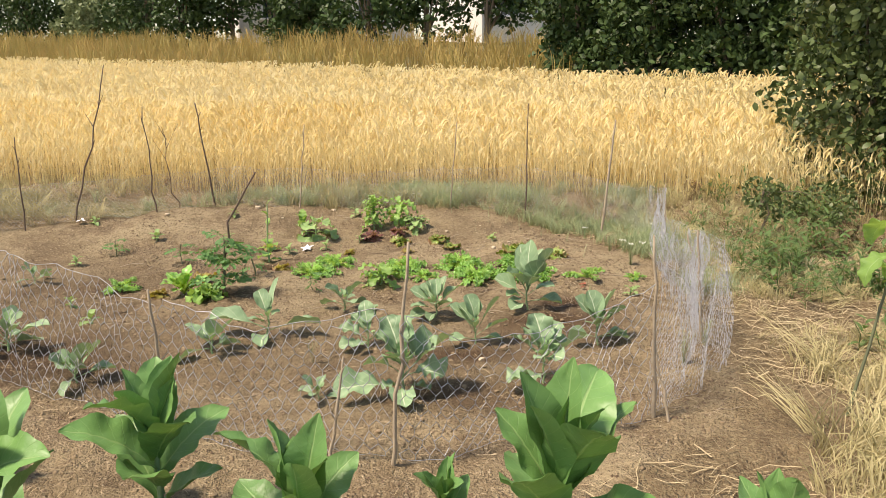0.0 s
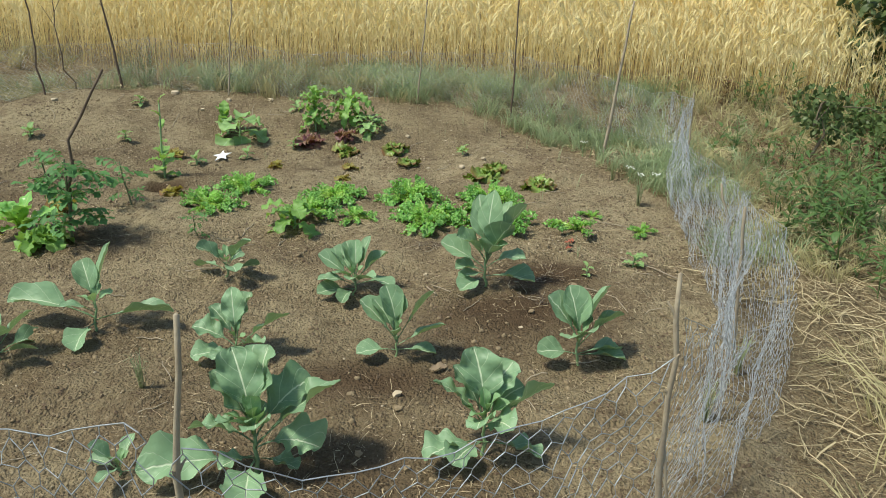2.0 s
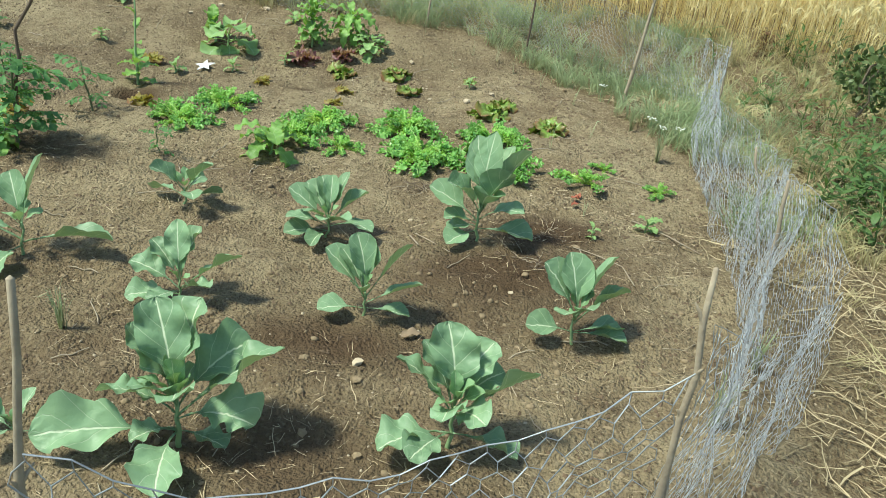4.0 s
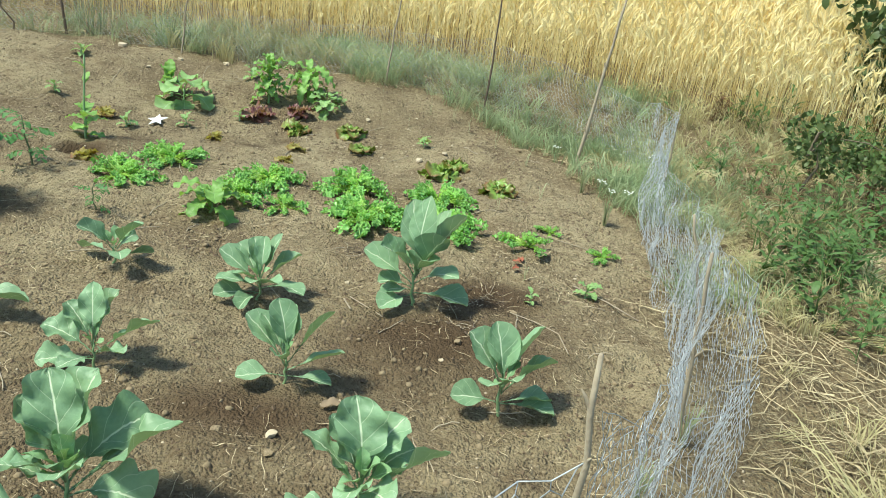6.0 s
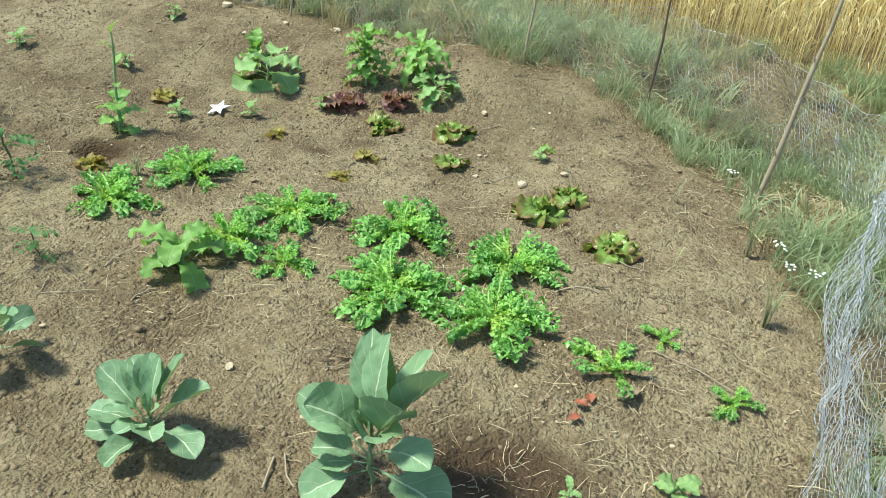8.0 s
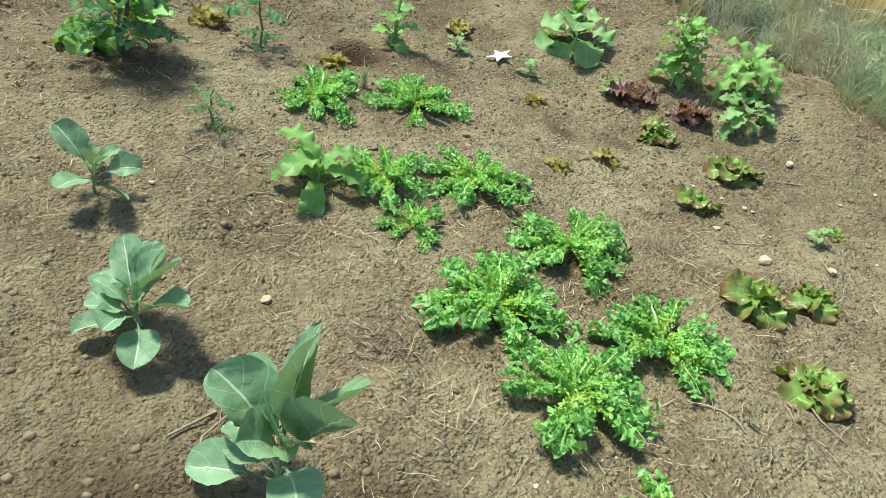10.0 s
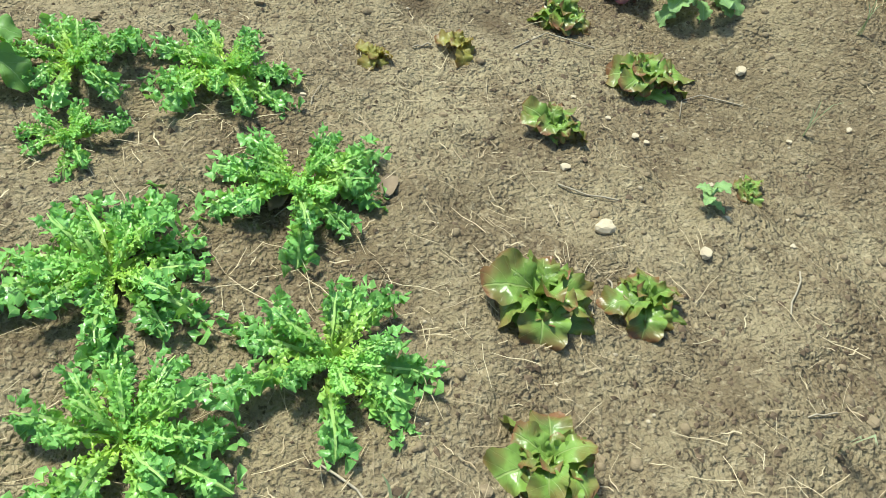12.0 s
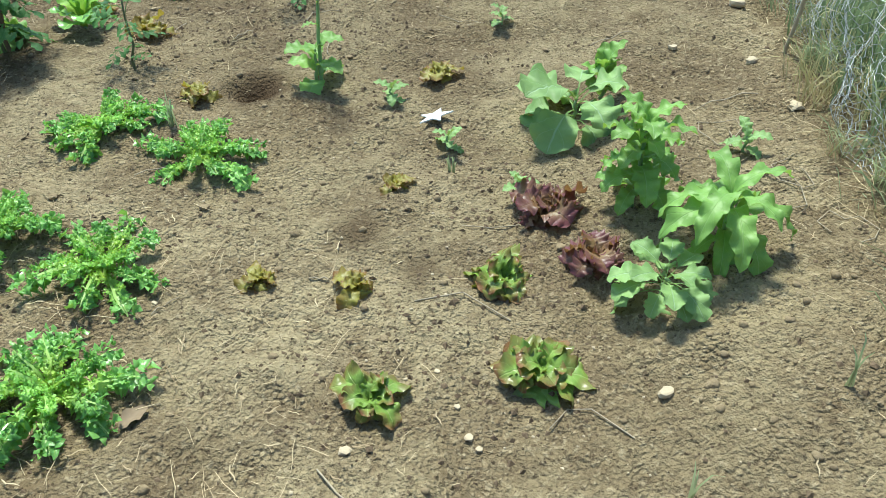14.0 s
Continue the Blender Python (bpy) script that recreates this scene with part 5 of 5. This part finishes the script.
for k, (x, y, h) in enumerate([(-1.55, 8.22, .42), (-2.2, 8.22, .4), (-1.2, 8.2, .34), (-.9, 8.2, .3), (.2, 8.2, .3), (.75, 8.0, .36), (1.25, 7.5, .36)]):
    shoots("grass_tuft", x, y, 90, h * .9, 80 + k, "dense tuft of blue-green grass at the rim", M_TUFT, .0032, .38)


# yarrow flowers by the net
def yarrow(x, y, h, seed):
    q = random.Random(seed)
    th = thing("yarrow", x, y, 0, "white-flowered yarrow by the wire net", "flower")
    put("stem", stem_mesh(h, .003, (.08, .02), seed), M_STEM, th)
    V, F = ico(1)
    U = np.zeros((len(V), 2))
    for k in range(9):
        head = build_mesh("flower_head", V * [.006, .006, .003], F, U)
        put("flower_head", head, M_PETAL, th, pose(.08 * h + q.uniform(-.025, .025), .02 * h + q.uniform(-.025, .025), h + q.uniform(-.004, .008)), "white flower head")
    return th


for k, (x, y, h) in enumerate([(1.47, 6.25, .10), (1.44, 6.40, .09), (1.55, 6.2, .12), (1.25, 7.05, .10), (1.8, 6.9, .14)]):
    yarrow(x, y, h, k)


# ---------------------------------------------------------------- stakes
def stake(x, y, top, r0, seed, mat, label, kink=.004, fork=False, elbow=None):
    q = np.random.default_rng(seed)
    th = thing("stake", x, y, 0, label, "stake", "sticks round the bed")
    d = np.array(top) - np.array([x, y, 0.0])
    n = 9
    t = np.linspace(0, 1, n)
    pts = np.stack([d[0] * t, d[1] * t, d[2] * t - .06 * (1 - t)], 1) + np.concatenate([[[0, 0, 0]], q.normal(0, kink, (n - 2, 3)) * [1, 1, 0], [[0, 0, 0]]])
    if elbow is not None:
        f, ex, ey = elbow
        bow = np.where(t < f, t / f, (1 - t) / (1 - f))
        pts = pts + np.stack([bow * ex, bow * ey, 0 * t], 1)
    r = np.linspace(r0, r0 * .55, n) * .8 * (1 + .07 * q.normal(0, 1, n))
    put("stick", build_mesh("stick", *tube(pts, np.abs(r), 8)), mat, th)
    for k in range(5):
        i = q.integers(2, n - 1)
        a = q.uniform(0, 6.28)
        ln = q.uniform(.015, .05) if not fork else q.uniform(.05, .25)
        tip = pts[i] + [math.cos(a) * ln * .6, math.sin(a) * ln * .6, ln]
        put("twig", build_mesh("twig", *tube([pts[i], (pts[i] + tip) / 2 + [0, 0, .003], tip], [r0 * .4, r0 * .3, r0 * .12], 5)), mat, th)
    return th


PALE, DARK = "pale stripped wooden stick stuck in the earth", "dark thin wooden stick stuck in the earth"
stake(-1.15, 3.17, (-1.20, 3.16, .66), .012, 1, M_STAKE, PALE + " holding wire net")
stake(-.45, 2.86, (-.38, 2.87, .45), .010, 2, M_STAKE, PALE + ", short")
stake(-.21, 2.87, (-.13, 2.88, .87), .012, 3, M_STAKE, PALE + " holding wire net")
stake(.91, 3.27, (.87, 3.28, .80), .013, 4, M_STAKE, PALE + " at the net's corner")
stake(.97, 3.22, (.90, 3.28, .32), .009, 5, M_STAKE, PALE + ", short brace")
stake(1.42, 4.24, (1.36, 4.25, .63), .012, 6, M_STAKE, PALE + " holding wire net")
stake(1.73, 5.11, (1.59, 5.18, .44), .012, 7, M_STAKE, PALE + " holding wire net")
stake(1.84, 6.58, (1.82, 6.59, .52), .010, 8, M_STAKE, PALE + " holding wire net")
stake(1.37, 6.95, (1.47, 6.97, 1.02), .016, 9, M_STAKE, PALE + ", leaning")
stake(.79, 7.71, (.80, 7.72, 1.09), .010, 10, M_DARKSTICK, DARK)
stake(.06, 7.89, (.13, 7.9, .83), .010, 11, M_STAKE, PALE)
stake(-1.44, 7.96, (-1.36, 7.98, .82), .009, 12, M_STAKE, PALE)
stake(-2.29, 8.02, (-2.42, 8.0, 1.02), .012, 13, M_DARKSTICK, DARK)
stake(-2.77, 7.71, (-2.83, 7.71, 1.0), .010, 14, M_DARKSTICK, DARK, .008)
stake(-3.40, 7.34, (-3.07, 7.5, 1.40), .011, 15, M_DARKSTICK, "long curved dark branch stuck in the earth", .012, True)
stake(-3.70, 7.02, (-3.70, 7.02, .82), .010, 16, M_DARKSTICK, DARK)
stake(-2.6, 7.85, (-2.72, 7.88, .78), .007, 17, M_DARKSTICK, "thin dark forked twig stuck in the earth", .02, True)
stake(-1.47, 5.20, (-1.215, 5.20, .81), .012, 18, M_DARKSTICK, "dark crooked stick supporting the tomato", .008, False, (.62, -.11, 0))


# ---------------------------------------------------------------- wire netting
def netting(parent, nodes, cell, cell_h, seed, crumple=.02, radius=.0009, bottom=0.0):
    """Hexagonal wire netting hung along nodes (x, y, height)."""
    q = np.random.default_rng(seed)
    N = np.array(nodes, dtype=float)
    run = np.concatenate([[0], np.cumsum(np.linalg.norm(np.diff(N[:, :2], axis=0), axis=1))])
    cols = int(run[-1] / cell)
    rows = 12 if cell > .04 else 19
    # lattice: each row of joints zigzags; upright twists join the rows
    edges, pts, index = [], [], {}

    def joint(r, c, k):
        key = (r, c, k)
        if key not in index:
            index[key] = len(pts)
            s = (c + (.5 if r % 2 else 0.0)) * cell
            h = (r * 3 + (0.9 if k == 1 else 2.1)) / (rows * 3)
            pts.append((s, h))
        return index[key]

    for r in range(rows):
        for c in range(cols):
            a, b = joint(r, c, 1), joint(r, c, 2)
            edges.append((a, b))
            if r + 1 < rows:
                if r % 2 == 0:
                    edges += [(b, joint(r + 1, c, 1))] + ([(b, joint(r + 1, c - 1, 1))] if c > 0 else [])
                else:
                    edges += [(b, joint(r + 1, c, 1))] + ([(b, joint(r + 1, c + 1, 1))] if c + 1 < cols else [])
    for c in range(cols - 1):
        edges.append((joint(rows - 1, c, 2), joint(rows - 1, c + 1, 2)))
        edges.append((joint(0, c, 1), joint(0, c + 1, 1)))
    S = np.array(pts)
    x, y, H = (np.interp(S[:, 0], run, N[:, i]) for i in range(3))
    tx, ty = np.gradient(N[:, 0], run), np.gradient(N[:, 1], run)
    tx, ty = np.interp(S[:, 0], run, tx), np.interp(S[:, 0], run, ty)
    ln = np.hypot(tx, ty) + 1e-9
    off = crumple * (lattice_noise(S[:, 0] * 5 + seed * 7, S[:, 1] * 2.2, seed) + .6 * lattice_noise(S[:, 0] * 14, S[:, 1] * 5, seed + 1))
    x, y = x + off * -ty / ln + q.normal(0, cell * .06, len(S)), y + off * tx / ln + q.normal(0, cell * .06, len(S))
    z = land(x, y) + bottom + H * S[:, 1] * (1 + .05 * lattice_noise(S[:, 0] * 3, S[:, 1], seed + 2)) + q.normal(0, cell * .05, len(S)) * (S[:, 1] > .05)
    P = np.stack([x, y, z], 1)
    E = np.array(edges)
    A, B = P[E[:, 0]], P[E[:, 1]]
    D = B - A
    D /= np.linalg.norm(D, axis=1)[:, None] + 1e-9
    s1 = np.cross(D, [.36, .48, .8])
    s1 /= np.linalg.norm(s1, axis=1)[:, None] + 1e-9
    s2 = np.cross(D, s1)
    rad = np.full((len(E), 1), radius)
    rad[E[:, 1] - E[:, 0] == 1] *= 1.5
    ring = []
    for k in range(3):
        o = (s1 * math.cos(k * 2.094) + s2 * math.sin(k * 2.094)) * rad
        ring += [A + o, B + o]
    V = np.stack(ring, 1).reshape(-1, 3)
    base_ = (np.arange(len(E)) * 6)[:, None, None]
    F = (base_ + np.array([[0, 1, 3, 2], [2, 3, 5, 4], [4, 5, 1, 0]])[None]).reshape(-1, 4)
    return put("net_panel", build_mesh("net_panel", V, F), M_WIRE, parent)


net = new("wire_netting")
tagged(net, "sagging galvanised hexagonal chicken-wire netting round the bed", "wire netting")
CELL = .054
netting(net, [(-4.6, 4.7, .6), (-3.2, 4.3, .62), (-2.0, 3.6, .66), (-1.17, 3.17, .64)], CELL, .06, 1, .03, .0012)
netting(net, [(-1.17, 3.17, .64), (-.75, 3.02, .52), (-.17, 2.88, .62)], CELL, .06, 2, .03, .0013)
netting(net, [(-.17, 2.88, .62), (.05, 2.96, .5), (.30, 3.06, .48), (.55, 3.14, .52), (.90, 3.27, .66)], CELL, .06, 3, .035, .0012)
netting(net, [(.90, 3.27, .72), (1.12, 3.5, .5), (1.43, 3.87, .52)], .025, .06, 4, .035, .0007)
netting(net, [(1.43, 3.87, .55), (1.46, 4.3, .6), (1.52, 4.9, .42), (1.57, 5.5, .40)], .025, .06, 5, .03, .0007)
netting(net, [(.92, 3.30, .6), (1.2, 3.8, .5), (1.40, 4.24, .62), (1.62, 5.1, .46), (1.6, 5.9, .42)], .026, .06, 6, .03, .0006)
netting(net, [(1.57, 5.5, .42), (1.60, 6.0, .46), (1.80, 6.56, .50), (1.78, 7.0, .46), (1.5, 7.5, .46), (1.15, 7.75, .46), (.82, 7.85, .46)], .030, .06, 7, .04, .0009)
netting(net, [(.82, 7.85, .46), (.06, 8.02, .38), (-.8, 8.02, .36), (-1.44, 8.05, .40), (-2.3, 8.1, .36), (-2.8, 7.8, .36), (-3.4, 7.42, .36), (-3.75, 7.1, .36), (-4.6, 6.3, .36)], .038, .06, 8, .05, .0008)


# ---------------------------------------------------------------- stones, clods, twigs and litter
def stone(x, y, size, seed, mat, name, label, flat=.6):
    q = np.random.default_rng(seed)
    V, F = ico(2)
    d = 1 + .2 * np.sin(V @ q.normal(0, 2.4, 3) + q.uniform(0, 6)) + .14 * np.sin(V @ q.normal(0, 5, 3)) + q.normal(0, .06 if mat is M_STONE else .13, len(V))
    V = V * d[:, None] * [1, q.uniform(.65, .9), flat] * size * .85
    V[:, 2] = np.clip(V[:, 2], -size * .35, size * .33)
    V[:, 0] = np.clip(V[:, 0], -size * q.uniform(.5, .9), size * .8)
    me_ = build_mesh(name, V, F, np.zeros((len(V), 2)), False)
    ob = put(name, me_, mat, None, Matrix.Translation(at(x, y, size * flat * .45)) @ pose(0, 0, 0, 0, 0, q.uniform(0, 360)))
    return tagged(ob, label, "stone" if mat is M_STONE else "clod", "loose stones" if mat is M_STONE else "loose clods")


for k, (x, y, s) in enumerate([(.416, 6.644, .030), (.56, 6.822, .02), (.196, 6.675, .018), (.136, 6.928, .012), (.16, 6.95, .011), (.022, 7.35, .022), (-1.83, 7.89, .04), (-1.09, 7.91, .03), (-1.54, 7.61, .022),
                               (-.03, 5.091, .018), (.19, 3.962, .022), (.246, 5.02, .014), (-2.6, 7.5, .03), (-1.4, 7.85, .03), (.05, 6.9, .010), (-.05, 6.85, .009), (.48, 6.95, .010), (.30, 7.3, .012), (.34, 7.45, .012), (.2, 7.12, .008), (-.6, 5.0, .012), (.75, 5.35, .010), (1.2, 5.3, .01), (.65, 4.5, .012), (-.2, 6.15, .01), (.36, 7.0, .01), (.6, 7.05, .009)]):
    stone(x, y, s, 700 + k, M_STONE, "stone", "pale smooth stone lying on the earth")
rc = random.Random(5)
for k in range(150):
    x, y = rc.uniform(-3.4, 1.3), rc.uniform(3.0, 8.6)
    if inside_garden(np.array(x), np.array(y)) > .8:
        stone(x, y, rc.uniform(.008, .019), 800 + k, M_CLOD, "clod", "brown clod of dry earth", .5)


def twig(points, r, label, mat=None):
    x0, y0 = points[0]
    base_ = at(x0, y0)
    P = [(a - x0, b - y0, float(land(a, b)) - base_.z + r * 1.5 + .006 * (i % 2)) for i, (a, b) in enumerate(points)]
    ob = put("twig", build_mesh("twig", *tube(P, [r] * len(P), 5)), mat or M_STAKE, None, Matrix.Translation(base_))
    return tagged(ob, label, "twig", "loose twigs")


rw = random.Random(9)
for k in range(90):
    x, y, a, L = rw.uniform(-2.6, 1.4), rw.uniform(3.2, 8.4), rw.uniform(0, 6.28), rw.uniform(.03, .11)
    if inside_garden(np.array(x), np.array(y)) < .8:
        continue
    pts = [(x, y)]
    for j in range(4):
        a += rw.uniform(-.35, .35)
        pts.append((pts[-1][0] + math.cos(a) * L / 2.2, pts[-1][1] + math.sin(a) * L / 2.2))
    twig(pts, rw.uniform(.0011, .0024), "dry pale root or stem lying on the earth")

# loops of dry vine by the net
def vine(x, y, radius, turns, seed):
    q = random.Random(seed)
    a0, pts = q.uniform(0, 6.28), []
    for k in range(int(10 * turns) + 1):
        a = a0 + k * .63
        d = radius * (1 + .35 * math.sin(k * 1.7 + seed)) * (1 - .02 * k)
        pts.append((x + math.cos(a) * d * 1.3, y + math.sin(a) * d * .8))
    return twig(pts, .0016, "loop of dry pale vine lying by the net")


for k, (x, y, rad, turns) in enumerate([(-.98, 7.66, .075, 1.3), (-.72, 7.80, .06, .9), (-.62, 7.72, .09, .6), (-.45, 7.86, .07, .7)]):
    vine(x, y, rad, turns, 900 + k)

# clumps of dry roots turned up by digging
def root_clump(x, y, radius, n, seed):
    q = np.random.default_rng(seed)
    th = thing("root_clump", x, y, 0, "tangled clump of dry brown roots on dug earth", "roots")
    for k in range(n):
        a, d, L = q.uniform(0, 6.28), radius * q.uniform(0, 1) ** .7, q.uniform(.04, .12)
        p = np.array([math.cos(a) * d * 1.5, math.sin(a) * d, .004])
        pts, b = [p], q.uniform(0, 6.28)
        for j in range(4):
            b += q.uniform(-.8, .8)
            p = p + [math.cos(b) * L / 4, math.sin(b) * L / 4, q.uniform(-.004, .012)]
            pts.append(p)
        put("root", build_mesh("root", *tube(pts, [.0015, .0014, .0012, .001, .0006], 4)), M_DARKSTICK if k % 3 else M_STAKE, th)
    return th


root_clump(.80, 5.04, .12, 46, 1)
root_clump(.27, 5.28, .06, 26, 2)
root_clump(.72, 4.72, .07, 20, 3)

# white plastic star by the squash, red withered leaves
star_pts = []
for k in range(10):
    a, q_ = k * math.pi / 5, (.064 if k % 2 == 0 else .027)
    star_pts.append((math.cos(a) * q_, math.sin(a) * q_, 0.0))
V = np.array([(0, 0, .006)] + star_pts + [(0, 0, -.004)] + [(a, b, -.004) for a, b, _ in star_pts])
F = [(0, 1 + k, 1 + (k + 1) % 10) for k in range(10)] + [(11, 12 + (k + 1) % 10, 12 + k) for k in range(10)] + [(1 + k, 12 + k, 12 + (k + 1) % 10) for k in range(10)] + [(1 + k, 12 + (k + 1) % 10, 1 + (k + 1) % 10) for k in range(10)]
tagged(put("plastic_star", build_mesh("plastic_star", V, np.array(F), None, False), M_WHITE, None, Matrix.Translation(at(-1.175, 6.777, .02)) @ pose(0, 0, 0, 12, -14, 20)), "white plastic star ornament lying on the earth", "ornament")
tagged(put("plastic_scrap", build_mesh("plastic_scrap", *leaf(.09, .06, "oval", 20, -30, 6, 4, .4, .01, 2, .2, 9)), M_WHITE, None, Matrix.Translation(at(-3.35, 7.25, .02)) @ pose(0, 0, 0, 0, 0, 20)), "white crumpled plastic scrap on the earth", "scrap")
for k, (x, y) in enumerate([(.92, 5.33), (.965, 5.35), (.95, 5.28)]):
    tagged(put("withered_leaf", build_mesh("withered_leaf", *leaf(.042, .026, "oval", 10, -20, 6, 4, .5, .006, 2, .2, 50 + k)), M_REDLEAF, None, Matrix.Translation(at(x, y, .012)) @ pose(0, 0, 0, 0, 0, k * 110)), "withered red leaf lying on the earth", "leaf", "withered leaves")
for k, (x, y) in enumerate([(.19, 6.21), (1.08, 5.44), (.10, 6.02), (.30, 4.12)]):
    tagged(put("withered_leaf", build_mesh("withered_leaf", *leaf(.075, .04, "oval", 8, -16, 8, 6, .4, .006, 2, .15, 60 + k)), M_BROWNLEAF, None, Matrix.Translation(at(x, y, .010)) @ pose(0, 0, 0, 0, 0, k * 80 + 150)), "withered grey-brown leaf lying on the earth", "leaf", "withered leaves")

# a shallot lying loose, and longer stems
V, F = ico(2)
taper = 1 - .55 * np.clip(V[:, 2:3], 0, 1) ** 1.5
V = np.concatenate([V[:, :2] * taper, V[:, 2:3] * (1 + .5 * (V[:, 2:3] > .8))], 1) * [.013, .013, .020]
tagged(put("shallot", build_mesh("shallot", V, F, np.zeros((len(V), 2))), M_SHALLOT, None, Matrix.Translation(at(.91, 4.75, .012)) @ pose(0, 0, 0, 12, 62, 120)), "small purple shallot lying on dug earth", "shallot")
for pts, r in [([(.28, 4.86), (.33, 4.78), (.42, 4.72)], .0022), ([(.9, 4.9), (1.0, 4.86), (1.08, 4.78), (1.1, 4.62)], .0022), ([(.14, 7.27), (.06, 7.19), (.05, 7.14), (.10, 7.10)], .0018),
               ([(1.10, 5.66), (1.24, 5.65), (1.36, 5.57)], .0025), ([(.26, 4.84), (.30, 4.72)], .0035), ([(1.18, 5.2), (1.3, 5.05), (1.42, 4.98)], .003), ([(-.22, 7.02), (-.30, 6.9), (-.27, 6.78)], .002)]:
    twig(pts, r, "longer dry pale stem lying on the earth")
